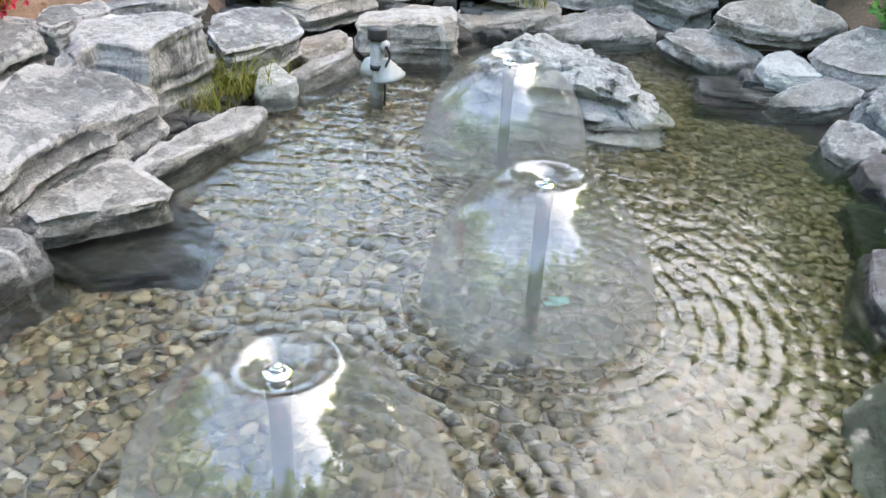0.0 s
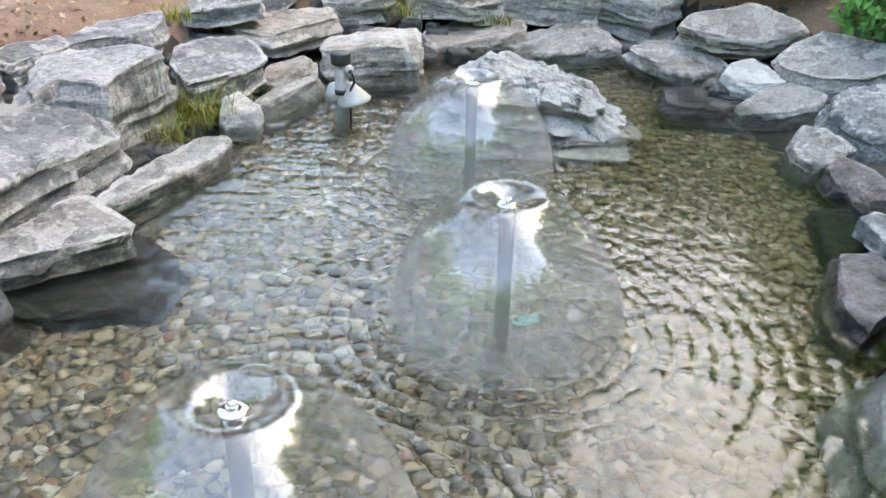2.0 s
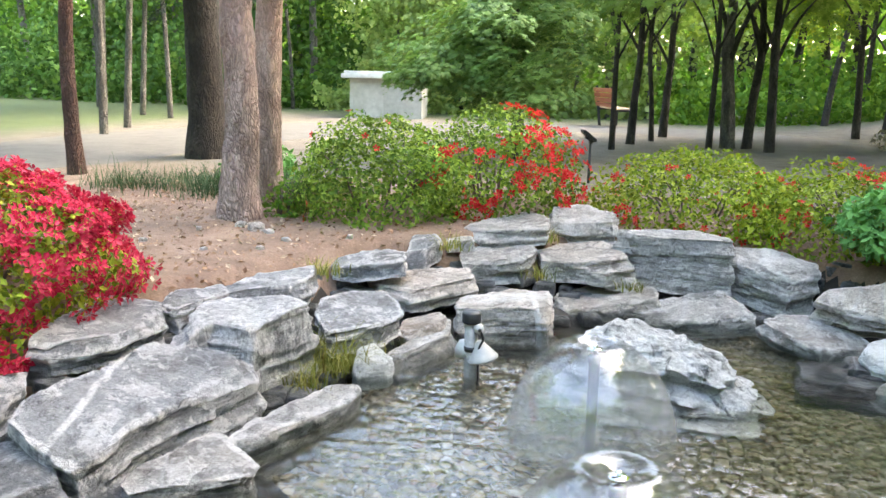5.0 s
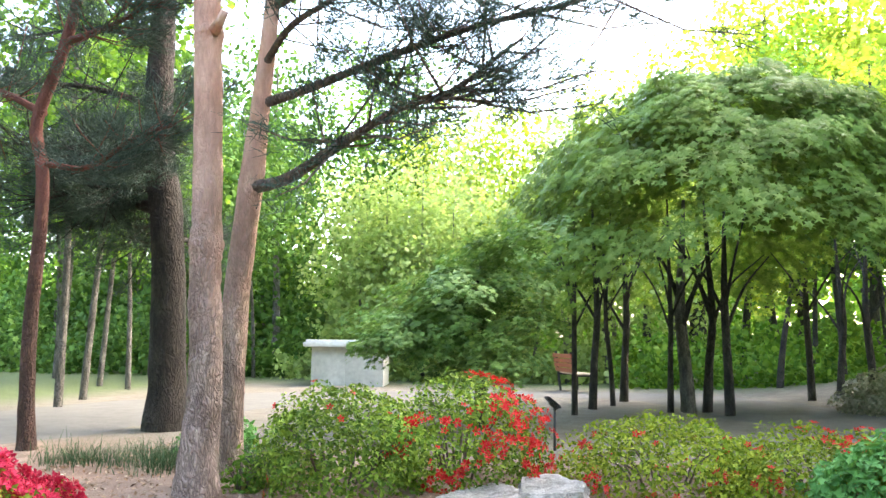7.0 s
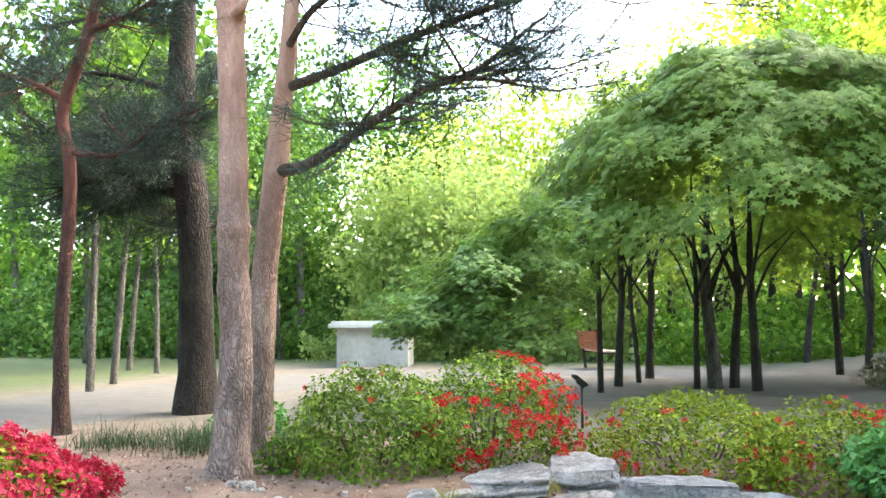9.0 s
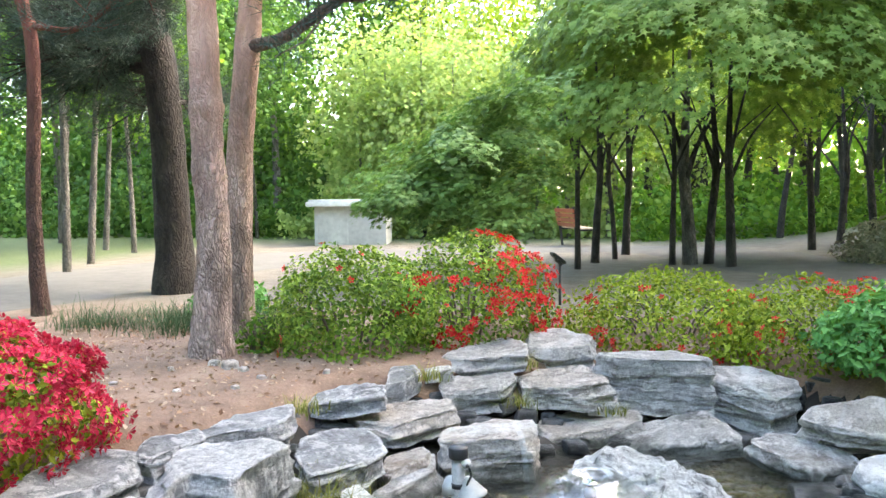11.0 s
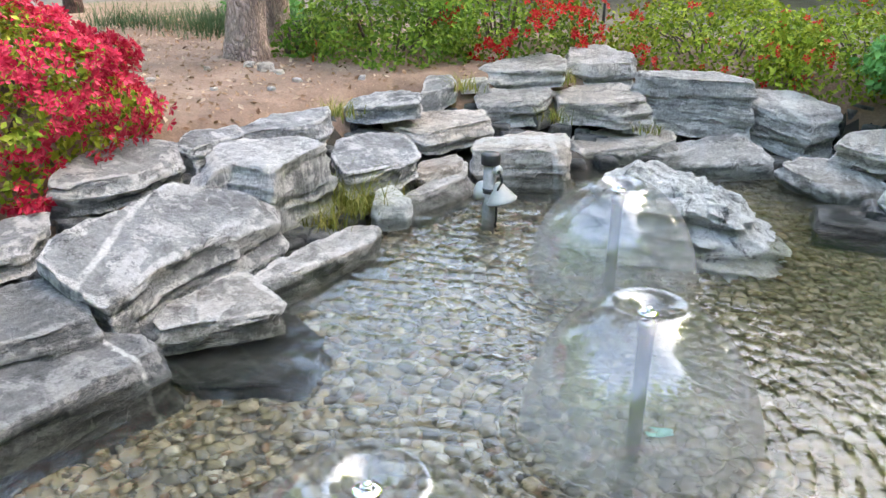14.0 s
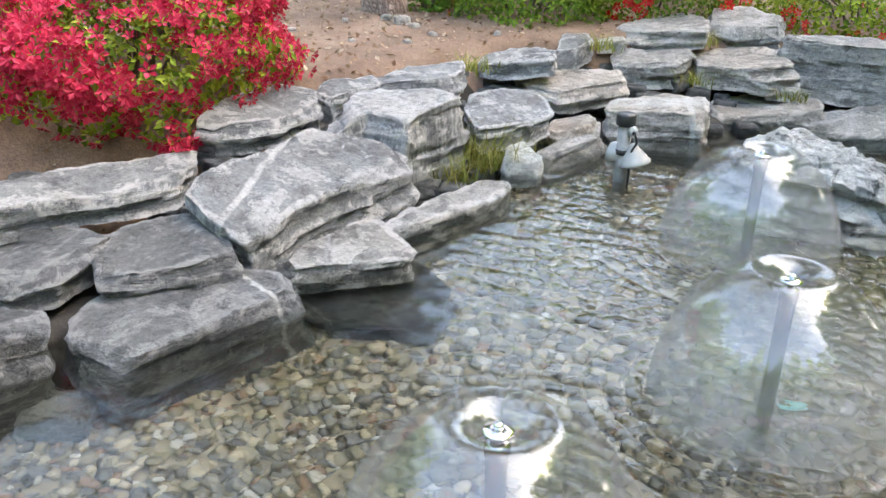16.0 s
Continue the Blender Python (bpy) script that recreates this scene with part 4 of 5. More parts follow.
# ---- the water ----
NOZZLES = ((-0.19, 1.39), (0.317, 2.40), (0.15, 3.59))
RING = 0.36
wx, wy = np.arange(-2.3, 2.2, 0.0125), np.arange(0.35, 6.2, 0.0125)
wg = np.array([(x, y) for y in wy for x in wx])
wz = np.zeros(len(wg))
for i, (x, y) in enumerate(NOZZLES):
    r = np.hypot(wg[:, 0] - x, wg[:, 1] - y)
    out = np.abs(r - RING)
    wz += 0.0026 * np.sin(r * math.tau / 0.062 + i + 0.8 * np.sin(3 * np.arctan2(wg[:, 1] - y, wg[:, 0] - x) + i)) * np.exp(-out / 0.38) * np.where(r < RING, 0.35, 1)
# wavelets: stronger among the jets than in the still water by one bank
calm = np.clip((wg[:, 0] - 0.75) / 0.6, 0, 1) * np.clip((wg[:, 1] - 2.2) / 0.6, 0, 1)
wz *= 1 - 0.75 * calm
churn = np.max([np.exp(-((np.hypot(wg[:, 0] - x, wg[:, 1] - y) - RING * 0.8) / 0.16) ** 2) for x, y in NOZZLES], axis=0)
churn = np.maximum(churn, 0.8 * np.max([np.clip(1.15 - np.hypot(wg[:, 0] - x, wg[:, 1] - y) / RING, 0, 1) ** 0.5 for x, y in NOZZLES], axis=0))
wz += 0.0048 * churn * np.array([noise.noise(Vector((x * 30, y * 34, 9))) for x, y in wg])
lively = np.exp(-((wg[:, 0] + 0.55) / 0.55) ** 2 - ((wg[:, 1] - 3.3) / 1.1) ** 2)
wz += 0.0050 * lively * np.array([noise.noise(Vector((x * 5, y * 19, 12))) for x, y in wg])
wz += (1 - 0.8 * calm) * 0.0038 * np.array([noise.noise(Vector((x * 7, y * 11, 2))) + 0.35 * noise.noise(Vector((x * 19, y * 27, 5))) for x, y in wg])
wi = np.arange(len(wg)).reshape(len(wy), len(wx))
wf = np.stack([wi[:-1, :-1], wi[:-1, 1:], wi[1:, 1:], wi[1:, :-1]], axis=-1).reshape(-1, 4)
water = part("water", mesh_of("water", np.column_stack([wg, wz]), wf), WATER)
water.visible_shadow = False
tagged(water, "clear shallow rippled pond water over pebbles", "water", kind="structure")


def fountain(x, y, seed):
    """A steel jet that spreads its water into a clear bell."""
    f = thing("bell_fountain", "steel pipe fountain jet spreading a clear bell of water", "fountain", "fountain jets in the pond", pose(x, y, 0))
    part("pipe", lathe([(0.0, -0.21), (0.023, -0.21), (0.023, 0.36), (0.020, 0.365), (0.0, 0.365)], 24), STEEL, f, "upright brushed steel pipe")
    part("collar", lathe([(0.0, 0.345), (0.027, 0.345), (0.0275, 0.352), (0.0275, 0.375), (0.02, 0.382), (0, 0.382)], 24), STEEL, f)
    part("nozzle_disc", lathe([(0.0, 0.396), (0.030, 0.400), (0.0335, 0.404), (0.031, 0.408), (0.014, 0.411), (0.0, 0.411)], 24), CHROME, f, "shiny round nozzle disc")
    part("nozzle_screw", lathe([(0.0, 0.376), (0.008, 0.376), (0.008, 0.413), (0.010, 0.414), (0.010, 0.421), (0.006, 0.424), (0.0, 0.424)], 16), CHROME, f)
    pts = [(0.030 + 0.011 * i, 0.400 + 0.036 * (1 - (1 - i / 8) ** 2.2)) for i in range(9)]  # a shallow bowl up from the disc to the crest
    crest = pts[-1]
    first = math.asin(crest[0] / RING)
    for i in range(1, 31):  # and down to the pond in one round sweep
        q = first + (math.pi / 2 - first) * i / 30
        pts.append((RING * math.sin(q), (crest[1] + 0.006) * math.cos(q) / math.cos(first) - 0.006))
    bell = lathe(pts, 72)
    co = np.empty(len(bell.vertices) * 3, dtype=np.float32)
    bell.vertices.foreach_get("co", co)
    co = co.reshape(-1, 3)
    a, z = np.arctan2(co[:, 1], co[:, 0]), co[:, 2]
    fall = np.clip((0.44 - z) / 0.43, 0, 1) ** 1.5
    k = 1 + fall * 0.035 * (np.sin(a * 3 + seed) + 0.6 * np.sin(a * 7 + 2 * seed))
    co[:, :2] *= k[:, None]
    bell.vertices.foreach_set("co", co.ravel())
    part("water_bell", bell, FILM, f, "thin clear bell of falling water")
    if seed == 0:
        part("water_thread", tube(smooth_path([(0.0, 0.01, 0.415), (-0.004, 0.03, 0.445), (0.006, 0.05, 0.466), (0.03, 0.07, 0.462), (0.07, 0.085, 0.442)], 5), lerp_radii(0.0035, 0.0015, 21), 8), WATER, f, "bright thread of water springing from the disc")
    return f


for i, (x, y) in enumerate(NOZZLES):
    fountain(x, y, 1.3 * i)

# the spotlight on a post in the water
spot = thing("pond_light", "grey post with a black cap and a white bell-shaped lamp", "lamp", place=pose(-0.52, 4.22, 0, 0, 0, 10))
part("post", lathe([(0, -0.22), (0.034, -0.22), (0.034, 0.30), (0, 0.30)], 24), GREY_PIPE, spot, "weathered grey pipe post")
part("cap", lathe([(0, 0.285), (0.047, 0.285), (0.049, 0.295), (0.049, 0.335), (0.044, 0.342), (0, 0.342)], 24), BLACK, spot, "black cap")
part("strap", lathe([(0.034, 0.135), (0.038, 0.136), (0.038, 0.160), (0.034, 0.161)], 24), BLACK, spot, "black strap")
ridged = [(0.0, 0.050), (0.016, 0.048)] + [(0.018 + 0.0085 * i + 0.0035 * (i % 2), 0.045 - 0.0125 * i) for i in range(8)] + [(0.078, -0.052), (0.070, -0.050), (0.04, -0.005), (0, 0.03)]
shade = part("shade", lathe(ridged, 32), WHITE_SHADE, spot, "white ridged bell-shaped lamp shade", pose(0.052, -0.012, 0.145, 0, -14, 0))
part("shade", lathe([(0.0, 0.05), (0.02, 0.047), (0.045, 0.015), (0.06, -0.03), (0.055, -0.03), (0, 0.02)], 32), WHITE_SHADE, spot, "", pose(-0.034, 0.03, 0.135, 0, -12, 0))
part("bulb", lathe([(0, 0.026), (0.012, 0.024), (0.022, 0.013), (0.026, 0), (0.022, -0.013), (0.012, -0.024), (0, -0.026)], 20), WHITE_SHADE, spot, "small round white fitting", pose(0.038, -0.03, 0.262))
part("lens", lathe([(0, 0.004), (0.008, 0.003), (0.010, 0), (0, -0.001)], 16), BLACK, spot, "", pose(0.045, -0.054, 0.26, 80, 0, 20))
part("cable", tube(smooth_path([(0.05, -0.04, 0.25), (0.062, -0.045, 0.21), (0.045, -0.045, 0.17), (0.035, -0.04, 0.12), (0.04, -0.038, 0.05), (0.038, -0.036, -0.1)], 5), [0.006] * 26, 8), BLACK, spot, "black cable")

# made-up submerged turquoise piece beside a jet, standing for a bluish-green foamy patch
for x, y in ((0.40, 2.54),):
    fit_ob = thing("turquoise_patch", "small made-up turquoise piece under the water, for a foamy patch", "fitting", "turquoise fittings", pose(x, y, FLOOR_Z + 0.05, 8, 5, 25))
    part("plate", merge(box(0.085, 0.04, 0.014, (0, 0, 0), 0.004), box(0.045, 0.02, 0.02, (0.01, 0.0, 0.014), 0.004)), TURQUOISE, fit_ob)

# ---- plants ----
def shell_points(rng, n, radii, lumps, seed, floor=-0.2, depth=0.35):
    """Points in the outer shell of a lumpy mound, and the way they face."""
    d = unit(rng.normal(size=(int(n * 1.9), 3)))
    d = d[d[:, 2] > floor][:n]
    lump = 1 + lumps * (cloud_noise(d, 2.3, seed) + 0.6 * cloud_noise(d, 5.5, seed + 9))
    r = lump * (1 - depth * rng.random(len(d)) ** 1.8)
    return d * r[:, None] * np.array(radii), unit(d / np.array(radii))


def petals(name, places, facing, size, rng):
    """Flowers of five cupped petals in one mesh."""
    v, n = [], unit(facing + 0.35 * rng.normal(size=facing.shape))
    t = rng.normal(size=n.shape)
    t = unit(t - n * np.sum(t * n, axis=1, keepdims=True))
    s = np.cross(t, n)
    size = size * (0.8 + 0.4 * rng.random(len(places)))
    for i in range(5):
        a = math.tau * i / 5
        for r, da, h in ((0.06, 0, -0.10), (0.36, -0.48, 0.10), (0.56, 0, 0.13), (0.36, 0.48, 0.10)):
            x, y = r * math.cos(a + da), r * math.sin(a + da)
            v.append(places + size[:, None] * (s * x + t * y + n * h))
    v = np.stack(v, axis=1).reshape(len(places), 5, 4, 3).reshape(-1, 3)
    return mesh_of(name, v, np.arange(len(v)).reshape(-1, 4), False)


def bush(x, y, z, radii, leaves, leaf_size, leaf_mat, label, seed, flowers=0, flower_mat=None, flower_size=0.05, bloom=None, turn=0, floor=-0.25, name="azalea_bush", shape=KITE, lumps=0.22, clump=1.0):
    rng = np.random.default_rng(seed)
    b = thing(name, label, "bush", place=pose(x, y, z, 0, 0, turn))
    p, f = shell_points(rng, leaves, radii, lumps, seed, floor)
    face = unit(f + 0.9 * rng.normal(size=f.shape) + np.array((0, 0, 0.5)))
    tagged(part("leaves", leaf_cloud("leaves", p, face, leaf_size * (0.6 + 0.8 * rng.random(len(p))), shape, rng), leaf_mat, b), kind="stuff")
    if flowers:
        p, f = shell_points(rng, flowers * 4, radii, lumps, seed, floor, 0.07)
        score = clump * cloud_noise(p, 3.2, seed + 3) + 0.25 * rng.random(len(p))
        if bloom:
            score = score + bloom(p / np.array(radii))
        pick = np.argsort(-score)[:flowers]
        tagged(part("blossom", petals("blossom", p[pick] * 1.05, f[pick], flower_size, rng), flower_mat, b), kind="stuff")
    for i in range(10):
        a, e = rng.random() * math.tau, 0.3 + 0.6 * rng.random()
        tip = Vector((math.cos(a) * radii[0] * e, math.sin(a) * radii[1] * e, radii[2] * (0.85 - 0.5 * e * e)))
        mid = tip * 0.5 + Vector((0, 0, -0.08 * radii[2]))
        part("stem", tube([Vector((tip.x * 0.15, tip.y * 0.15, -0.5 * radii[2])), mid, tip], [0.012, 0.008, 0.003], 5), TWIG, b)
    return b


def tuft(x, y, z, blades, height, spread, seed, mat=GRASS_BLADE, label="tuft of yellow-green grass among the rocks", droop=1.15):
    rng = np.random.default_rng(seed)
    n = blades
    base = np.column_stack([rng.normal(size=n) * spread * 0.42, rng.normal(size=n) * spread * 0.42, np.zeros(n)])
    a = rng.random(n) * math.tau
    out = np.column_stack([np.cos(a), np.sin(a), np.zeros(n)])
    hgt = height * (0.45 + 0.75 * rng.random(n))
    lean = droop * (0.3 + rng.random(n))
    v, f, side = [], [], np.cross(out, (0, 0, 1))
    for k, s in enumerate((0, 0.4, 0.75, 1.0)):
        c = base + out * (hgt * lean * s * s)[:, None] + np.array((0, 0, 1)) * (hgt * (s - 0.35 * lean * s ** 3))[:, None]
        w = 0.0035 * (1 - 0.85 * s)
        v += [c - side * w, c + side * w]
    v = np.stack(v, axis=1)
    q = np.array([(0, 1, 3, 2), (2, 3, 5, 4), (4, 5, 7, 6)])
    faces = (np.arange(n)[:, None, None] * 8 + q[None]).reshape(-1, 4)
    ob = part("grass_tuft", mesh_of("grass_tuft", v.reshape(-1, 3), faces), mat, place=pose(x, y, z))
    return tagged(ob, label, "grass", "grass tufts", "stuff")


def limb_tree(name, label, group, trunk, radii, bark, sides=14, place=None):
    t = thing(name, label, "tree", group, place)
    p = smooth_path(trunk, 5)
    r = np.interp(np.linspace(0, 1, len(p)), np.linspace(0, 1, len(radii)), radii)
    part("trunk", tube(p, list(r), sides, 0.10, len(trunk)), bark, t)
    return t


def needle_tufts(rng, places, ways, length, count):
    """Pine needles standing out in brushes round the twig ends."""
    n = len(places)
    p = np.repeat(places, count, axis=0) + rng.normal(size=(n * count, 3)) * 0.045
    w = unit(np.repeat(ways, count, axis=0) + 0.75 * rng.normal(size=(n * count, 3)))
    k = length * (0.7 + 0.6 * rng.random(n * count))
    flat = unit(np.cross(w, rng.normal(size=w.shape)))
    s = np.cross(w, flat)
    v = np.stack([p - s * 0.0036, p + s * 0.0036, p + s * 0.001 + w * k[:, None], p - s * 0.001 + w * k[:, None]], axis=1)
    return mesh_of("needles", v.reshape(-1, 3), np.arange(n * count * 4).reshape(-1, 4), False)


def pine_limb(tree, points, r0, rng, twigs=26, spread=0.55, bark=LIMB_BARK, dense=8, start=0.25):
    """A limb with side twigs and brushes of needles, as parts of a pine."""
    p = smooth_path(points, 6)
    limb = [tube(p, lerp_radii(r0, r0 * 0.25, len(p)), 8, 0.08, 3)]
    ends, ways = [], []
    for i in range(twigs):
        s = start + (1 - start) * (i + rng.random()) / twigs
        q = p[min(len(p) - 1, int(s * (len(p) - 1)))]
        ahead = (p[-1] - p[0]).normalized()
        w = Vector(unit(np.array(ahead) * 0.6 + rng.normal(size=3) * np.array((0.8, 0.8, 0.45)) + np.array((0, 0, 0.05))))
        l = spread * (0.5 + 1.1 * rng.random())
        m = q + w * l * 0.55 + Vector((0, 0, -0.05 * l))
        e = q + w * l + Vector((0, 0, 0.06 * l))
        limb.append(tube([q, m, e], [r0 * 0.22, r0 * 0.15, 0.004], 5))
        for k in range(dense):  # brushes gather towards the twig's end
            u = 0.45 + 0.55 * ((k + rng.random()) / dense) ** 0.6
            b = (q.lerp(m, u / 0.55) if u < 0.55 else m.lerp(e, (u - 0.55) / 0.45)) + Vector(rng.normal(size=3) * 0.05)
            ends.append(b)
            ways.append(np.array(w) + np.array((0, 0, 0.35)))
    ob = part("limb", merge(*limb), bark, tree)
    tagged(part("needles", needle_tufts(rng, np.array(ends), np.array(ways), 0.12, 19), NEEDLES, ob, "dark green needles in brushes"), kind="stuff")


def crown(tree, rng, centre, radii, count, size, mat, shape=CLUMP, lumps=0.3, depth=0.75, floor=-1.0, seed=0, flat=0.5):
    p, f = shell_points(rng, count, radii, lumps, seed, floor, depth)
    face = unit(f * 0.5 + flat * np.array((0, 0, 1)) + 0.7 * rng.normal(size=f.shape))
    me = leaf_cloud("crown", p + np.array(centre), face, size * (0.55 + 0.9 * rng.random(len(p))), shape, rng)
    return tagged(part("crown", me, mat, tree), kind="stuff")

# ---- the garden round the pond ----
rg = np.random.default_rng(7)
G = 0.5  # the ground's height round the pond

# crimson azalea over the left rocks
bush(-2.72, 3.24, 0.60, (0.70, 0.80, 0.47), 9000, 0.04, AZALEA_GOLD, "crimson azalea in full bloom behind the rocks", 11, 3300, AZALEA_RED, 0.062, lambda q: 0.05 * q[:, 2], floor=-0.65, clump=0.14, lumps=0.30)
# the azalea bed behind the pond
bush(-1.72, 6.25, 0.62, (0.66, 0.62, 0.60), 7500, 0.042, AZALEA_FRESH, "fresh green azalea bush with few flowers", 12, 12, AZALEA_SCARLET, 0.055, floor=-0.3)
bush(-0.98, 6.95, 0.60, (0.72, 0.66, 0.66), 6500, 0.042, AZALEA_FRESH, "azalea bush with scarlet flowers on one side", 13, 340, AZALEA_SCARLET, 0.062, lambda q: 0.45 * q[:, 0] - 0.25 * q[:, 1], floor=-0.3)
bush(0.62, 7.05, 0.50, (0.82, 0.66, 0.50), 6500, 0.042, AZALEA_GOLD, "low spreading azalea with scattered scarlet flowers", 14, 150, AZALEA_SCARLET, 0.055, lambda q: -0.5 * q[:, 2], floor=-0.3)
bush(1.68, 6.72, 0.48, (0.80, 0.66, 0.48), 6500, 0.042, AZALEA_GOLD, "low azalea hedge dotted with scarlet flowers", 15, 150, AZALEA_SCARLET, 0.055, floor=-0.3)
bush(2.9, 6.5, 0.50, (0.80, 0.62, 0.42), 5000, 0.042, AZALEA_GOLD, "end of the low azalea hedge", 16, 40, AZALEA_SCARLET, 0.055, floor=-0.3)
bush(2.12, 6.0, 0.56, (0.66, 0.50, 0.44), 4800, 0.062, BRIGHT_SHRUB, "bright green broad-leaved shrub over the rocks", 17, 0, floor=-0.2, name="green_shrub")
bush(2.66, 5.05, 0.52, (0.56, 0.52, 0.42), 3800, 0.062, BRIGHT_SHRUB, "bright green shrub at the bank's edge", 18, 0, floor=-0.6, name="green_shrub")
bush(2.34, 3.98, 0.44, (0.26, 0.42, 0.26), 900, 0.04, BRIGHT_SHRUB, "small shrub with purple flowers on the bank", 19, 150, PURPLE_PETAL, 0.05, floor=-0.4, name="purple_azalea")
bush(4.75, 14.0, 0.6, (1.35, 0.9, 0.72), 6500, 0.085, GREY_SHRUB, "pale grey-green shrub on the mound", 20, 0, floor=-0.4, name="grey_shrub")

# grass in the joints of the rocks
tuft(-1.15, 3.98, 0.04, 260, 0.25, 0.18, 1)
tuft(-1.10, 4.10, 0.04, 90, 0.17, 0.12, 2)
tuft(-1.18, 3.66, 0.05, 70, 0.15, 0.10, 3)
tuft(-1.50, 4.66, 0.36, 80, 0.12, 0.14, 4)
tuft(-0.98, 5.56, 0.38, 70, 0.14, 0.14, 5)
tuft(-0.42, 6.10, 0.38, 70, 0.13, 0.14, 6)
tuft(-0.36, 5.60, 0.22, 50, 0.12, 0.12, 7)
tuft(0.22, 5.72, 0.16, 40, 0.10, 0.10, 8)
tuft(1.95, 3.30, 0.12, 40, 0.10, 0.10, 9)
for i in range(16):
    tuft(-4.3 + 0.13 * i + 0.1 * rg.normal(), 6.9 + 0.3 * rg.normal(), G - 0.03, 130, 0.26, 0.40, 20 + i, DARK_GRASS, "dark low grass beside the path")
bush(-3.35, 7.6, 0.55, (0.36, 0.32, 0.34), 900, 0.07, BRIGHT_SHRUB, "small leafy plant at the foot of the dark trunk", 31, 0, floor=-0.5, name="leafy_plant")
bush(-2.35, 5.95, 0.5, (0.16, 0.16, 0.22), 260, 0.05, WOOD_LEAF, "small seedling at the foot of the pine", 32, 0, floor=-0.5, name="leafy_plant")

tuft(-2.28, 6.02, 0.46, 60, 0.36, 0.16, 51, GRASS_BLADE, "clump of long strap leaves between pine and azalea")
tuft(-2.12, 6.30, 0.46, 60, 0.40, 0.18, 52, GRASS_BLADE, "clump of long strap leaves between pine and azalea")
for i, (x, y, s) in enumerate(((-2.42, 5.42, 0.07), (-2.28, 5.36, 0.10), (-2.16, 5.30, 0.06), (-2.62, 5.20, 0.05), (-1.95, 5.12, 0.05), (-2.75, 4.75, 0.05), (-2.3, 4.7, 0.04), (-1.6, 5.35, 0.05), (-2.0, 4.85, 0.045))):
    ob = part("small_stone", stone_mesh(s, s * 0.8, s * 0.55, 700 + i, chop=8, rough=0.5), ROCK_WARM, place=pose(x, y, float(ground_height(np.array([(x, y)]))[0]) - 0.005, 0, 0, 40 * i))
    tagged(ob, "small pale stone lying on the soil", "stone", "small stones on the soil")

# ---- trees ----
pine = limb_tree("pine_tree", "tall pine with orange flaking bark and old knots", "pines",
                 [(-2.58, 5.70, 0.36), (-2.59, 5.73, 0.7), (-2.57, 5.75, 1.15), (-2.58, 5.75, 1.62), (-2.59, 5.75, 1.74), (-2.60, 5.76, 1.88), (-2.61, 5.77, 2.10), (-2.61, 5.77, 2.22), (-2.62, 5.78, 2.36), (-2.64, 5.8, 2.9),
                  (-2.67, 5.8, 3.66), (-2.67, 5.8, 3.80), (-2.69, 5.8, 3.95), (-2.70, 5.8, 4.6), (-2.74, 5.85, 7.0), (-2.7, 5.9, 9.5)],
                 [0.185, 0.140, 0.118, 0.114, 0.123, 0.112, 0.112, 0.126, 0.108, 0.104, 0.100, 0.110, 0.096, 0.092, 0.075, 0.045], PINE_BARK, 22)
part("stub", tube([(-2.60, 5.74, 3.80), (-2.53, 5.70, 3.86), (-2.49, 5.68, 3.92)], [0.05, 0.035, 0.028], 9, 0.2, 4), PINE_BARK, pine, "short broken branch stub")
pine_b = limb_tree("pine_tree", "second pine stem leaning with a low fork", "pines", [(-2.70, 6.42, 0.4), (-2.68, 6.4, 1.0), (-2.66, 6.4, 1.85), (-2.57, 6.4, 2.75), (-2.51, 6.4, 3.4), (-2.44, 6.4, 4.2), (-2.40, 6.4, 5.4), (-2.2, 6.4, 7.6)],
                   [0.14, 0.108, 0.10, 0.10, 0.075, 0.06, 0.05, 0.03], PINE_BARK, 18)
rp = np.random.default_rng(21)
for i, (x, y, z) in enumerate(((-0.6, 6.6, 8.9), (-3.4, 3.2, 8.8), (-4.4, 4.6, 8.2))):
    o = Vector((-2.72, 5.86, 6.3 + 0.35 * i))
    pine_limb(pine, [o, o.lerp(Vector((x, y, z)), 0.5) + Vector((0, 0, 0.15)), (x, y, z)], 0.05, rp, 46, 0.85, start=0.3)
for i in range(14):  # limbs mirrored in the middle of the pond
    x, y, z = -3.4 + 0.29 * i + 0.2 * rp.normal(), 8.2 + 0.6 * rp.normal(), 6.2 + 0.4 * rp.normal()
    o = Vector((-2.72, 5.86, 5.2 + 0.15 * i))
    pine_limb(pine, [o, o.lerp(Vector((x, y, z)), 0.5) + Vector((0, 0, 0.25)), (x, y, z)], 0.04, rp, 40, 0.8, start=0.4)
for i in range(13):  # the high limbs over them
    x, y, z = -1.8 + 0.22 * i + 0.3 * rp.normal(), 8.0 + 0.7 * rp.normal(), 7.6 + 0.9 * rp.normal()
    o = Vector((-2.72, 5.86, 6.0 + 0.2 * i))
    pine_limb(pine, [o, o.lerp(Vector((x, y, z)), 0.5) + Vector((0, 0, 0.2)), (x, y, z)], 0.045, rp, 52, 0.9, start=0.35)
pine_limb(pine_b, [(-2.55, 6.38, 2.74), (-2.2, 6.25, 2.78), (-1.75, 6.1, 2.98), (-1.25, 6.0, 3.22), (-0.85, 5.95, 3.32), (-0.4, 5.9, 3.62)], 0.055, rp, 36, 0.75, start=0.35, dense=7)
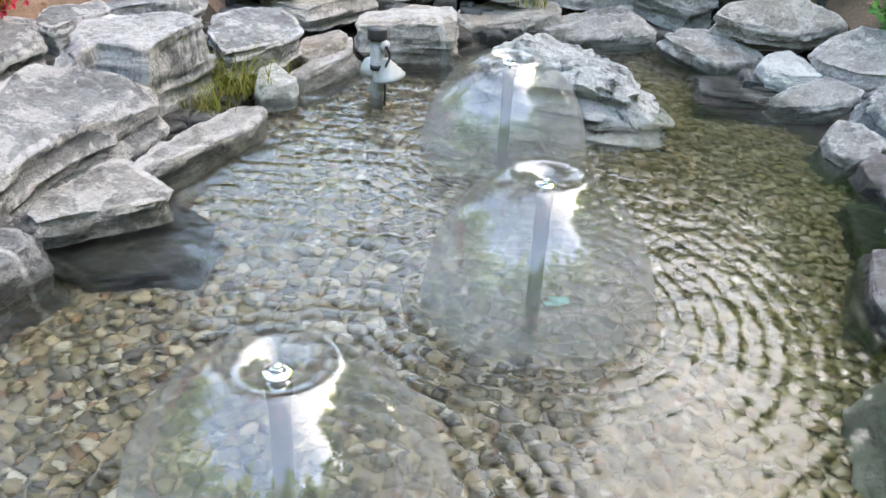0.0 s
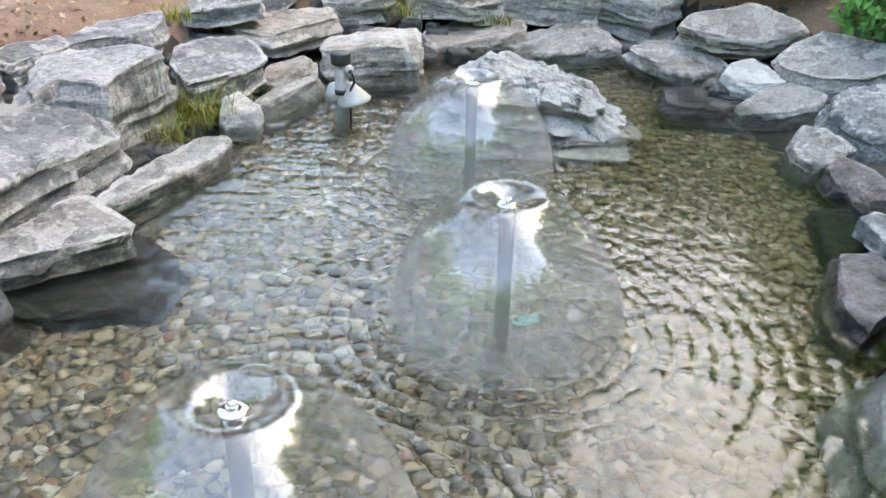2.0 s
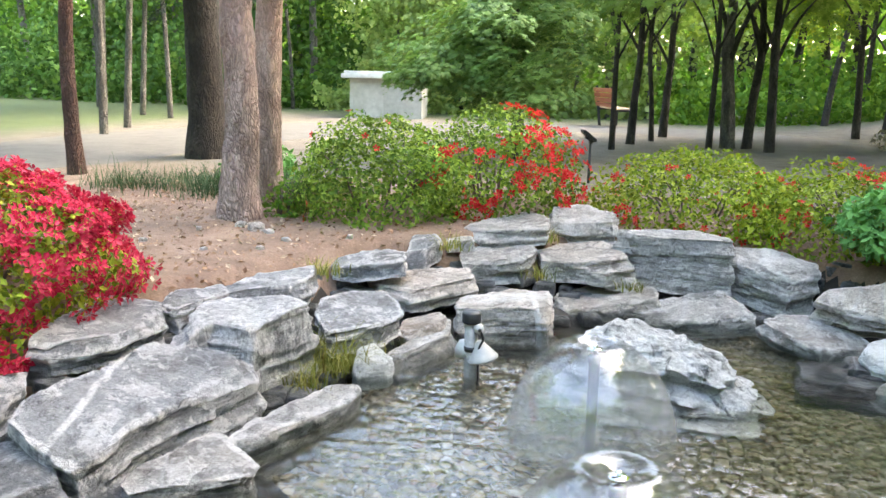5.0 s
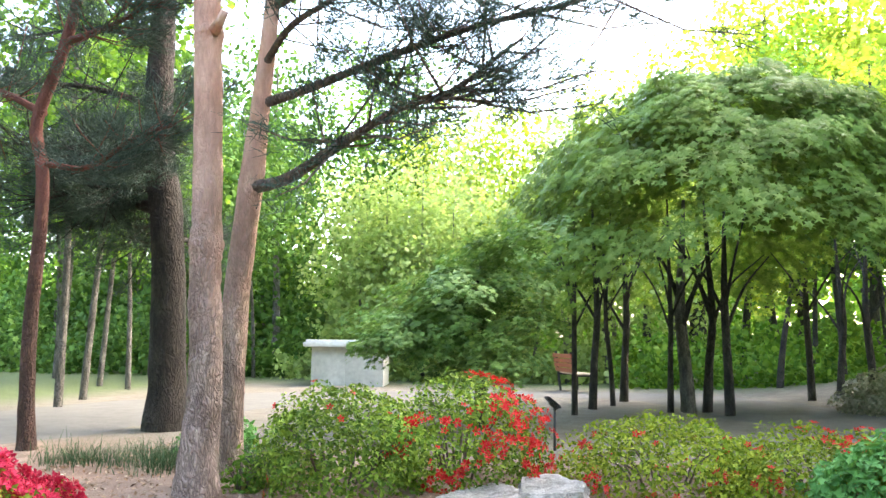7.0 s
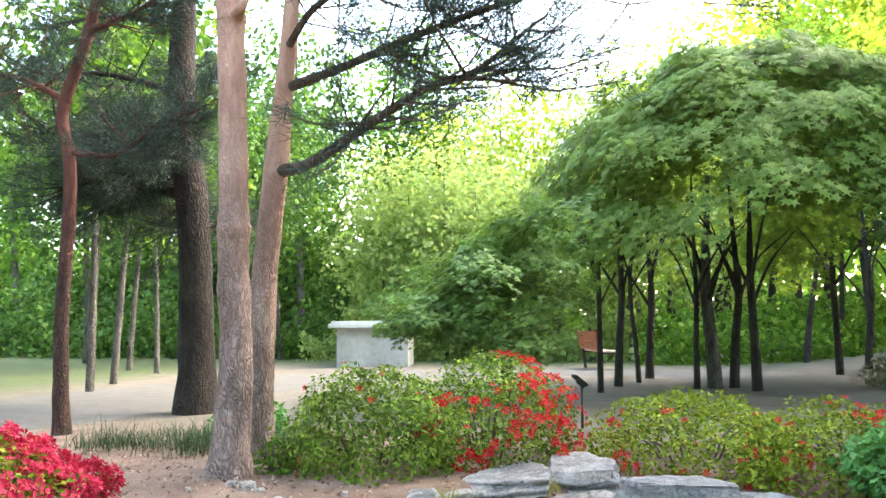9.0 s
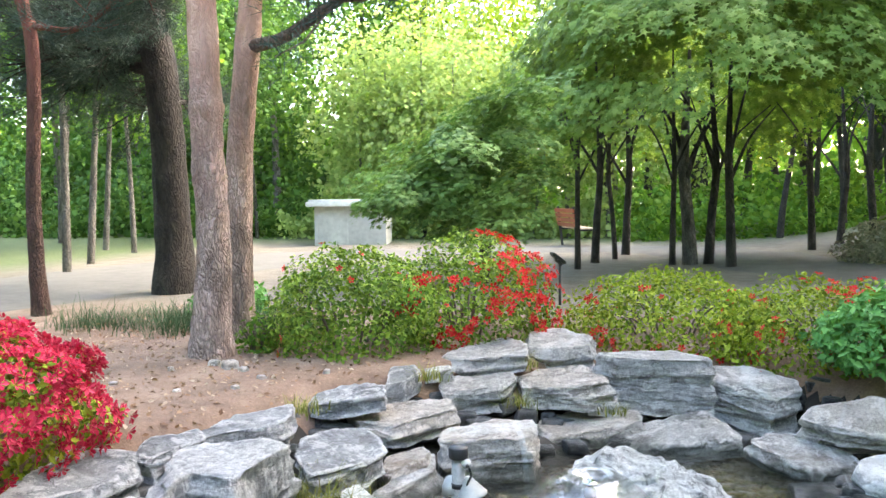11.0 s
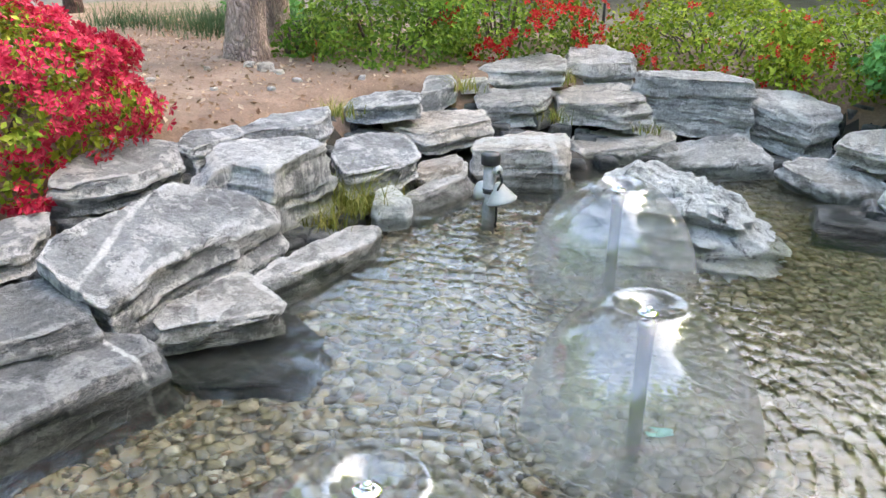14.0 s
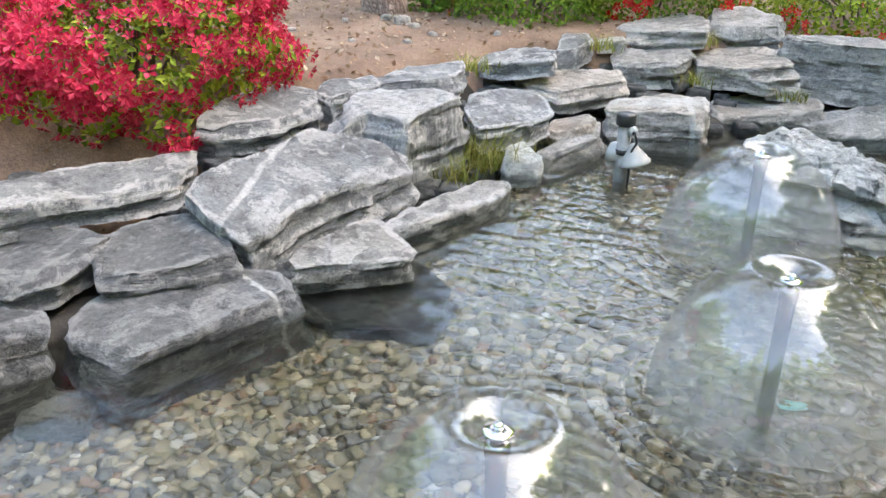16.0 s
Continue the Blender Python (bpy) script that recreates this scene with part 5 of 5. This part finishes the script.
pine_limb(pine_b, [(-2.50, 6.4, 3.42), (-2.0, 6.3, 3.52), (-1.4, 6.15, 3.66), (-0.7, 6.0, 3.80), (0.1, 6.0, 3.95), (0.5, 5.9, 4.1)], 0.042, rp, 43, 0.8, start=0.3, dense=7)
pine_limb(pine_b, [(-2.44, 6.4, 4.22), (-2.0, 6.3, 4.36), (-1.5, 6.2, 4.5), (-0.9, 6.1, 4.75), (-0.2, 6.1, 5.1)], 0.042, rp, 43, 0.85, dense=7)
pine_limb(pine_b, [(-2.40, 6.4, 4.9), (-1.6, 6.6, 5.3), (-0.6, 6.8, 5.6), (0.4, 6.8, 5.7)], 0.04, rp, 39, 0.85, dense=7)
pine_limb(pine_b, [(-2.48, 6.4, 3.75), (-2.1, 6.0, 3.9), (-1.6, 5.7, 4.0), (-1.1, 5.5, 4.25)], 0.035, rp, 28, 0.7, dense=7)
pine_limb(pine_b, [(-2.35, 6.4, 5.8), (-1.5, 6.2, 6.4), (-0.8, 6.0, 6.9)], 0.04, rp, 23, 0.7, dense=7)
pine_limb(pine_b, [(-2.3, 6.4, 6.6), (-3.0, 6.2, 7.4), (-3.4, 6.0, 8.0)], 0.04, rp, 23, 0.7, dense=7)
pine_limb(pine, [(-2.7, 5.85, 6.2), (-2.0, 5.4, 6.8), (-1.4, 4.9, 7.1)], 0.05, rp, 34, 0.7)
pine_limb(pine, [(-2.7, 5.85, 7.2), (-3.5, 5.5, 7.7), (-4.3, 5.0, 8.0)], 0.05, rp, 34, 0.7)
pine_limb(pine, [(-2.7, 5.9, 8.4), (-2.4, 5.2, 9.3), (-2.2, 4.6, 9.8)], 0.05, rp, 34, 0.7)

red_pine = limb_tree("red_pine", "slender pine with a dark red curving stem", "pines", [(-5.12, 7.3, 0.35), (-5.16, 7.3, 1.0), (-5.17, 7.3, 1.69), (-5.12, 7.3, 2.6), (-5.14, 7.3, 3.16), (-5.23, 7.3, 3.62), (-4.99, 7.3, 4.3), (-4.78, 7.3, 5.2), (-4.6, 7.4, 6.8)],
                     [0.10, 0.072, 0.066, 0.062, 0.062, 0.06, 0.055, 0.048, 0.025], RED_BARK, 12)
pine_limb(red_pine, [(-5.12, 7.3, 3.2), (-4.6, 7.25, 3.15), (-4.1, 7.2, 3.4), (-3.7, 7.2, 3.5)], 0.035, rp, 30, 0.5, RED_BARK)
pine_limb(red_pine, [(-5.15, 7.3, 3.7), (-5.8, 7.3, 4.0), (-6.5, 7.2, 4.1)], 0.04, rp, 34, 0.6, RED_BARK)
pine_limb(red_pine, [(-4.95, 7.3, 4.4), (-4.4, 7.2, 4.5), (-3.7, 7.1, 4.75)], 0.04, rp, 30, 0.6, RED_BARK)
pine_limb(red_pine, [(-4.85, 7.3, 4.9), (-5.5, 7.2, 5.2), (-6.4, 7.0, 5.3)], 0.04, rp, 34, 0.65, RED_BARK)
pine_limb(red_pine, [(-4.7, 7.3, 5.6), (-4.2, 7.0, 6.0), (-3.6, 6.8, 6.2)], 0.04, rp, 34, 0.65, RED_BARK)

old = limb_tree("dark_pine", "old tree with a thick dark furrowed trunk", "pines", [(-4.85, 9.3, 0.3), (-4.85, 9.3, 1.0), (-4.88, 9.3, 2.0), (-4.95, 9.3, 3.0), (-5.1, 9.3, 4.0), (-5.15, 9.4, 6.0), (-5.1, 9.5, 9.0)],
                [0.30, 0.215, 0.195, 0.19, 0.17, 0.14, 0.06], DARK_BARK, 18)
for i in range(11):
    a, z = radians(100 + (i * 67) % 160), 2.6 + 0.42 * i
    e = Vector((math.cos(a) * 1.9, math.sin(a) * 1.7, 0.15))
    o = Vector((-4.95 - 0.02 * i, 9.3, z))
    pine_limb(old, [o, o + e * 0.5 + Vector((0, 0, 0.12)), o + e], 0.05, rp, 26, 0.65, DARK_BARK, 6)

for i in range(7):  # the dark lower boughs
    a, z = radians(120 + (i * 53) % 150), 2.7 + 0.14 * i
    e = Vector((math.cos(a) * 1.7, math.sin(a) * 1.2, -0.25))
    o = Vector((-4.95, 9.3, z + 0.3))
    pine_limb(old, [o, o + e * 0.5 + Vector((0, 0, 0.10)), o + e], 0.045, rp, 34, 0.6, DARK_BARK, 7)

# the umbrella of small maples
STEMS = ((-0.42, 13.0, 0.05), (-0.22, 14.3, 0.075), (0.1, 15.2, 0.05), (0.26, 16.2, 0.085), (0.97, 13.9, 0.055), (1.25, 14.0, 0.125), (1.52, 14.1, 0.085), (1.81, 13.6, 0.085), (3.5, 16.5, 0.08), (4.1, 17.2, 0.08), (4.6, 16.8, 0.09), (5.2, 17.4, 0.08))
rm = np.random.default_rng(5)
stems = np.array([s[:2] for s in STEMS])


def shelf(rng, at, out, length, width, count, droop):
    """One flat spray of leaves that reaches outward and droops at its rim: places and facings."""
    u, v = np.sqrt(rng.random(count)), rng.uniform(-1, 1, count)
    side = np.array((-out[1], out[0]))
    half = width * np.sqrt(np.maximum(0.05, 1 - (2 * u - 1) ** 2))
    x = at[0] + out[0] * length * (u - 0.4) + side[0] * half * v
    y = at[1] + out[1] * length * (u - 0.4) + side[1] * half * v
    z = at[2] - droop * (u ** 2 * 0.8 + 0.5 * v * v) + 0.035 * rng.normal(size=count) + 0.05 * np.sin(7 * u + 5 * v + at[0])
    tip = np.column_stack([out[0] * (0.2 + 0.5 * u) + side[0] * 0.35 * v, out[1] * (0.2 + 0.5 * u) + side[1] * 0.35 * v, np.ones(count)])
    return np.column_stack([x, y, z]), unit(tip + 0.28 * rng.normal(size=(count, 3)))


mp, face = [], []
for k in range(330):  # shingled sprays over a dome, a few deeper in
    a, rad = rm.random() * math.tau, rm.random() ** 0.55
    inner = rm.random() < 0.16
    height = math.sqrt(max(0.0, 1 - rad ** 2.2)) * (0.75 if inner else 1.0)
    way = (math.cos(a), math.sin(a))
    p, f = shelf(rm, (1.85 + 3.05 * rad * way[0], 13.7 + 2.7 * rad * way[1], 2.62 + 2.85 * height + 0.10 * rm.normal()), way, 1.0 + 0.5 * rm.random(), 0.40 + 0.2 * rm.random(), 120, 0.20 + 0.55 * rad * rad)
    mp.append(p)
    face.append(unit(f + np.array((0.75 * rad * way[0], 0.75 * rad * way[1], 0.1))))
mp, face = np.concatenate(mp), np.concatenate(face)
owner = np.argmin(np.linalg.norm(mp[:, None, :2] - stems[None], axis=2), axis=1)
for i, (x, y, r) in enumerate(STEMS):
    bend = 0.12 * math.sin(i * 2.3)
    maple = limb_tree("maple_tree", "slim dark-stemmed maple under a spreading green umbrella crown", "maples", [(x, y, 0.35), (x + bend * 0.4, y, 1.2), (x + bend, y, 2.0), (x + bend * 0.6, y + 0.1, 2.9), (x + 0.2 * bend, y + 0.1, 3.8)],
                      [r * 1.0, r * 0.78, r * 0.7, r * 0.45, r * 0.2], THIN_BARK if i in (5,) else MAPLE_BARK, 10)
    for k in range(3):
        a = k * 2.1 + i
        part("limb", tube(smooth_path([(x + bend * 0.8, y, 1.75 + 0.18 * k), (x + 0.35 * math.cos(a), y + 0.35 * math.sin(a), 2.4 + 0.2 * k), (x + 0.9 * math.cos(a), y + 0.8 * math.sin(a), 2.9 + 0.25 * k)], 4), lerp_radii(r * 0.36, 0.008, 9), 6), MAPLE_BARK, maple)
    mine = owner == i
    if mine.any():
        me = leaf_cloud("crown", mp[mine], face[mine], 0.15 * (0.7 + 0.6 * rm.random(mine.sum())), STAR, rm)
        tagged(part("crown", me, MAPLE_LEAF, maple, "layers of small star-shaped green leaves"), kind="stuff")

# a weeping maple, low over the bushes
weep = limb_tree("weeping_maple", "low weeping maple with feathery drooping leaves", "maples", [(-1.5, 10.9, 0.4), (-1.45, 10.9, 1.2), (-1.6, 10.9, 1.9), (-1.45, 10.9, 2.5)], [0.09, 0.07, 0.05, 0.02], MAPLE_BARK)
sprays, way = [], []
for k in range(95):  # shelves that step down from the maples' crown to the bushes
    q, depth, under = rm.random(), rm.normal(), rm.random() ** 1.4
    top = 3.35 - 1.45 * q ** 1.1
    at = (-0.7 - 1.7 * q + 0.15 * rm.normal(), 10.8 + 0.55 * depth, top - under * (top - 1.15 - 0.75 * q) - 0.12 * abs(depth))
    a = radians(200 + 60 * rm.normal())
    p, f = shelf(rm, at, (math.cos(a), math.sin(a)), 0.95 + 0.4 * rm.random(), 0.30 + 0.12 * rm.random(), 170, 0.30 + 0.25 * rm.random())
    sprays.append(p)
    way.append(f)
sprays, way = np.concatenate(sprays), np.concatenate(way)
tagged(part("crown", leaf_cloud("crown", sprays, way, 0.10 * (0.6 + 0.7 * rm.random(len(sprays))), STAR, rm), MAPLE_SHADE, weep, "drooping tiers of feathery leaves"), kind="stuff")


# ---- woodland behind ----
def wood_tree(x, y, height, stem, bottom, wide, leaves, size, mat, label, seed, bark=THIN_BARK):
    rng = np.random.default_rng(seed)
    lean = rng.normal(size=2) * 0.25
    t = limb_tree("woodland_tree", label, "woodland trees", [(x, y, 0.2), (x + lean[0] * 0.3, y, height * 0.25), (x + lean[0], y + lean[1], height * 0.6), (x + lean[0] * 1.2, y + lean[1], height * 0.92)], [stem * 1.3, stem, stem * 0.7, stem * 0.2], bark, 8)
    mid = (bottom + height) / 2
    crown(t, rng, (x + lean[0], y + lean[1], mid), (wide, wide, (height - bottom) / 2), leaves, size, mat, CLUMP, 0.4, 0.85, -1.0, seed)
    return t


rw = np.random.default_rng(99)
# slim trees beyond the path on the left
for i, (x, y) in enumerate(((-7.96, 11.7), (-8.72, 13.4), (-10.9, 17.2), (-9.7, 16.4), (-12.4, 18), (-8.9, 19.5), (-11.5, 21), (-14, 20), (-15.5, 17.5), (-13.2, 15.2), (-9.8, 22.8), (-12.5, 24))):
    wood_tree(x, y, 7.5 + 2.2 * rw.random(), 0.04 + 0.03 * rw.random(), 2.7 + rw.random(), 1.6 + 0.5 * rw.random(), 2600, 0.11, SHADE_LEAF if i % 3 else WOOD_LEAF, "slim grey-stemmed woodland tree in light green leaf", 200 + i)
# bright young trees in the middle distance
for i in range(9):
    wood_tree(-7.2 + 1.0 * i + rw.normal() * 0.3, 21.8 + 2.5 * rw.random(), 5.4 + 1.6 * rw.random(), 0.05, 1.4, 1.7, 3600, 0.105, PALE_LEAF, "young tree in fresh green leaf, paled as if by haze", 300 + i)
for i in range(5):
    wood_tree(-6.0 + 1.5 * i, 27 + 2 * rw.random(), 8.4 + 0.35 * i + 1.6 * rw.random(), 0.07, 2.2, 1.6, 3400, 0.13, PALE_LEAF if i % 2 else SUNNY_LEAF, "slender tree with leaves coloured pale as if sunlit", 350 + i)
# tall sunlit trees on the right
for i in range(11):
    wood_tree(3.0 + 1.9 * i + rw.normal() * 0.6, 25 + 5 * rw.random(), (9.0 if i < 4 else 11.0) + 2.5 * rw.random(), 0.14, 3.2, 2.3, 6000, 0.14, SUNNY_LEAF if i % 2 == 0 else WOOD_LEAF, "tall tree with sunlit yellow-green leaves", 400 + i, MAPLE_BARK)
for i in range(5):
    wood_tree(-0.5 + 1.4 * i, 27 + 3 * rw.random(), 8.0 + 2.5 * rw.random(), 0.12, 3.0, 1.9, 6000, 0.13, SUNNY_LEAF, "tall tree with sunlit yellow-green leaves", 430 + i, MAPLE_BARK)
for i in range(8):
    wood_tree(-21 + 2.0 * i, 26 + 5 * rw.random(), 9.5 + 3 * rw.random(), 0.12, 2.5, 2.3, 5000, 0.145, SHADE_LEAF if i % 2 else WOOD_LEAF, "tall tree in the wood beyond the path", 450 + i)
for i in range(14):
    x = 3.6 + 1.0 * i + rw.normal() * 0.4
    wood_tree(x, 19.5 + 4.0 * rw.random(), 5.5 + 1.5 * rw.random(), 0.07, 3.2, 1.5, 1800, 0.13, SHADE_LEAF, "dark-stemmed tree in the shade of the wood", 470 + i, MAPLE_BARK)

# tall trees that close the sky to either side of the gap mirrored in the water
for i in range(4):
    wood_tree(6.5 + 3.2 * i + rw.normal() * 0.5, 35 + 3 * rw.random(), 15.5 + 2.0 * rw.random(), 0.25, 8.0, 2.6, 5200, 0.20, SUNNY_LEAF, "very tall tree at the far side of the clearing", 500 + i, MAPLE_BARK)
for i, (x, y) in enumerate(((8.4, 1.0), (7.5, 17.0), (9.8, 16.2), (8.2, 13.0), (9.4, 9.6), (9.0, 6.2), (10.5, 16.0), (9.2, 3.0), (12.6, 12.0))):
    wood_tree(x, y, (10.0 if i == 1 else 13.5) + 1.5 * rw.random(), 0.16, 3.4, 2.3, 7500, 0.22, SUNNY_LEAF if i % 2 else WOOD_LEAF, "tall tree standing close to the rocky bank", 520 + i, MAPLE_BARK)

# undergrowth and the far wood, each one mass of leaves
def leaf_mass(name, label, n, x0, x1, y0, y1, z0, z1, size, mat, seed):
    rng = np.random.default_rng(seed)
    p = np.column_stack([rng.uniform(x0, x1, n), rng.uniform(y0, y1, n), rng.random(n)])
    h = z0 + (z1 - z0) * (0.55 + 0.75 * cloud_noise(np.column_stack([p[:, 0] * 0.45, p[:, 1] * 0.3, 0 * p[:, 0]]), 1.0, seed))
    p[:, 2] = 0.45 + np.maximum(0.1, h - 0.45) * p[:, 2]
    face = unit(rng.normal(size=(n, 3)) + np.array((0, -0.4, 0.6)))
    ob = part(name, leaf_cloud(name, p, face, size * (0.5 + rng.random(n)), CLUMP, rng), mat)
    return tagged(ob, label, "woodland", kind="stuff")


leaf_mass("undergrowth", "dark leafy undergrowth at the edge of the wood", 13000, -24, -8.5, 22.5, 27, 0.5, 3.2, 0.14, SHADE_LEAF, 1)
leaf_mass("undergrowth", "green undergrowth behind the bench and maples", 14000, 0, 16, 20.8, 25, 0.5, 2.4, 0.125, WOOD_LEAF, 2)
leaf_mass("undergrowth", "light green thicket beyond the hut, paled as if by haze", 9000, -9, 0, 22.0, 26, 0.5, 2.6, 0.125, PALE_LEAF, 8)
leaf_mass("far_wood", "far wood closing the view", 30000, -40, 40, 32, 44, 0.5, 9.0, 0.36, WOOD_LEAF, 3)
leaf_mass("far_wood", "wood on the other side of the pond, mirrored in the water bells", 18000, -22, 22, -16, -10, 0.5, 16.0, 0.5, WOOD_LEAF, 5)
# unseen side woods, added to hold sky light off the clearing
leaf_mass("far_wood", "unseen tall wood added beside the clearing on the path's side", 12000, -24, -12, -12, 12, 0.5, 15.0, 0.55, WOOD_LEAF, 6)
leaf_mass("far_wood", "unseen tall wood added beside the clearing beyond the rocky bank", 12000, 8, 18, -12, 10, 0.5, 13.0, 0.55, WOOD_LEAF, 7)
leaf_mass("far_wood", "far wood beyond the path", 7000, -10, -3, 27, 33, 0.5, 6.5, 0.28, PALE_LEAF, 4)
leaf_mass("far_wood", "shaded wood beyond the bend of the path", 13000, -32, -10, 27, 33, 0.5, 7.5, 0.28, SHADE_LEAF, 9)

# ---- built things among the trees ----
bench = thing("park_bench", "red-stained wooden park bench with dark iron legs beside the path", "bench", place=pose(-0.75, 19.0, 0.47, 0, 0, 109))
for i in range(4):
    part("back_slat", box(1.5, 0.03, 0.085, (0, 0.24 + 0.02 * i, 0.50 + 0.10 * i), 0.006, Matrix.Rotation(-0.2, 4, "X")), RED_WOOD, bench)
for i in range(4):
    part("seat_slat", box(1.5, 0.09, 0.03, (0, -0.18 + 0.105 * i, 0.43), 0.006), PALE_WOOD, bench, "worn pale seat slat")
for x in (-0.62, 0.62):
    part("leg", merge(box(0.05, 0.05, 0.43, (x, -0.2, 0.21)), box(0.05, 0.05, 0.90, (x, 0.22, 0.44), 0.004, Matrix.Rotation(-0.12, 4, "X")), box(0.05, 0.46, 0.04, (x, 0.0, 0.40))), IRON, bench, "dark iron leg")

shed = thing("service_hut", "low grey rendered hut with a pale flat sheet roof", "hut", place=pose(-6.08, 20.0, 0.45, 0, 0, 10))
part("wall", box(1.66, 1.4, 0.98, (0, 0, 0.45), 0.01), PLASTER, shed)
part("roof", merge(box(2.0, 1.75, 0.11, (0, 0, 1.0), 0.015), box(1.90, 1.6, 0.06, (0, 0, 1.08), 0.015)), ROOF_SHEET, shed, "pale sheet roof")
part("door", box(0.7, 0.03, 0.85, (-0.4, -0.715, 0.42), 0.006), PLASTER, shed, "grey door")

stake = thing("garden_spotlight", "small black garden spotlight on a thin stake", "lamp", place=pose(-0.36, 8.75, 0.46, 0, 0, 20))
part("stake", tube([(0, 0, -0.1), (0, 0, 0.45)], [0.016, 0.013], 8), IRON, stake)
part("head", merge(box(0.17, 0.13, 0.035, (-0.02, 0, 0.50), 0.01, Matrix.Rotation(radians(38), 4, "Y")), box(0.10, 0.08, 0.05, (-0.01, 0, 0.475), 0.01, Matrix.Rotation(radians(38), 4, "Y"))), BLACK, stake, "flat black lamp head")
part("bracket", box(0.03, 0.05, 0.06, (0, 0, 0.45), 0.005), IRON, stake)

# dry leaves and chips over the soil
n = 15000
lp = np.column_stack([rg.uniform(-4.2, 3.2, n), rg.uniform(2.0, 8.2, n)])
keep = (pond_distance(lp) > 0.95)
lp = lp[keep]
lz = ground_height(lp) + 0.008
face = unit(np.column_stack([0.45 * rg.normal(size=(len(lp), 2)), np.ones(len(lp))]))
tagged(part("leaf_litter", leaf_cloud("leaf_litter", np.column_stack([lp, lz]), face, 0.016 + 0.04 * rg.random(len(lp)) ** 2, KITE, rg), LITTER), "dry brown leaves and chips on the soil", "leaf litter", kind="stuff")

# ---- pebbles on the pond's floor ----
def pebble_shape(seed):
    """An egg-like, flattened pebble of 48 triangles."""
    rng = np.random.default_rng(seed)
    v = [(0, 0, 1.0)]
    for la in (0.62, 0.0, -0.62):
        for k in range(8):
            a = math.tau * (k + 0.5 * (la == 0)) / 8
            v.append((math.cos(a) * math.cos(la * 1.3), math.sin(a) * math.cos(la * 1.3), math.sin(la * 1.3)))
    v.append((0, 0, -1.0))
    v = np.array(v) * (1 + 0.10 * rng.normal(size=(26, 1)))
    f = [(0, 1 + k, 1 + (k + 1) % 8) for k in range(8)]
    for r in (1, 9):
        for k in range(8):
            a, b, c, d = r + k, r + (k + 1) % 8, r + 8 + (k + 1) % 8, r + 8 + k
            f += [(a, d, c), (a, c, b)]
    f += [(25, 17 + (k + 1) % 8, 17 + k) for k in range(8)]
    return v, np.array(f)


floor_ob = part("pond_floor", mesh_of("pond_floor", [(-2.0, 0.5, FLOOR_Z - 0.004), (1.8, 0.5, FLOOR_Z - 0.004), (1.8, 5.9, FLOOR_Z - 0.004), (-2.0, 5.9, FLOOR_Z - 0.004)], [(0, 1, 2, 3)]), MUD)
tagged(floor_ob, "muddy pond floor covered with pebbles", "pond floor", kind="structure")
rb = np.random.default_rng(3)
step = 0.038
pp = np.array([(x + (j % 2) * step / 2, y) for j, y in enumerate(np.arange(0.6, 5.8, step * 0.87)) for x in np.arange(-1.95, 1.75, step)])
pp = pp + rb.normal(size=pp.shape) * 0.019
pp = pp[pond_distance(pp) < 0.16]
extra = pp[rb.random(len(pp)) < 0.7]
extra = extra + rb.normal(size=extra.shape) * 0.02
place3 = np.concatenate([np.column_stack([pp, np.full(len(pp), FLOOR_Z + 0.004)]), np.column_stack([extra, np.full(len(extra), FLOOR_Z + 0.010)])])
place3[:, 2] += 0.006 * rb.normal(size=len(place3))
m = len(place3)
long_ = 0.0165 + 0.020 * rb.random(m) ** 1.6
dims = np.column_stack([long_, long_ * (0.64 + 0.3 * rb.random(m)), long_ * (0.17 + 0.12 * rb.random(m))])
yaw, tip = rb.random(m) * math.tau, 0.20 * rb.normal(size=(m, 2))
near = (place3[:, 0] > -1.35) & (place3[:, 0] < -0.75) & (place3[:, 1] < 2.2) & (place3[:, 1] > 1.2)
single = np.flatnonzero(near)[:300]
shapes = [pebble_shape(s) for s in range(8)]
meshes = []
for v, f in shapes:
    me = mesh_of("pebble", v, f)
    me.materials.append(PEBBLE)
    meshes.append(me)
for i in single:
    ob = part("pebble", meshes[i % 8], None, floor_ob)
    ob.matrix_basis = Matrix.LocRotScale(place3[i], Euler((tip[i][0], tip[i][1], yaw[i])), dims[i])
rest = np.setdiff1d(np.arange(m), single)
all_v, all_f, base = [], [], 0
for k in range(8):
    ids = rest[rest % 8 == k]
    v, f = shapes[k]
    loc = v[None] * dims[ids][:, None]
    loc[:, :, 2] += loc[:, :, 0] * tip[ids, 0][:, None] + loc[:, :, 1] * tip[ids, 1][:, None]
    c, s = np.cos(yaw[ids])[:, None], np.sin(yaw[ids])[:, None]
    x, y = loc[:, :, 0] * c - loc[:, :, 1] * s, loc[:, :, 0] * s + loc[:, :, 1] * c
    w = np.stack([x, y, loc[:, :, 2]], axis=2) + place3[ids][:, None]
    all_v.append(w.reshape(-1, 3))
    all_f.append((f[None] + base + 26 * np.arange(len(ids))[:, None, None]).reshape(-1, 3))
    base += 26 * len(ids)
tagged(part("pebbles", mesh_of("pebbles", np.concatenate(all_v), np.concatenate(all_f)), PEBBLE_JOINED, floor_ob, "tan, grey and rusty pebbles"), kind="stuff")
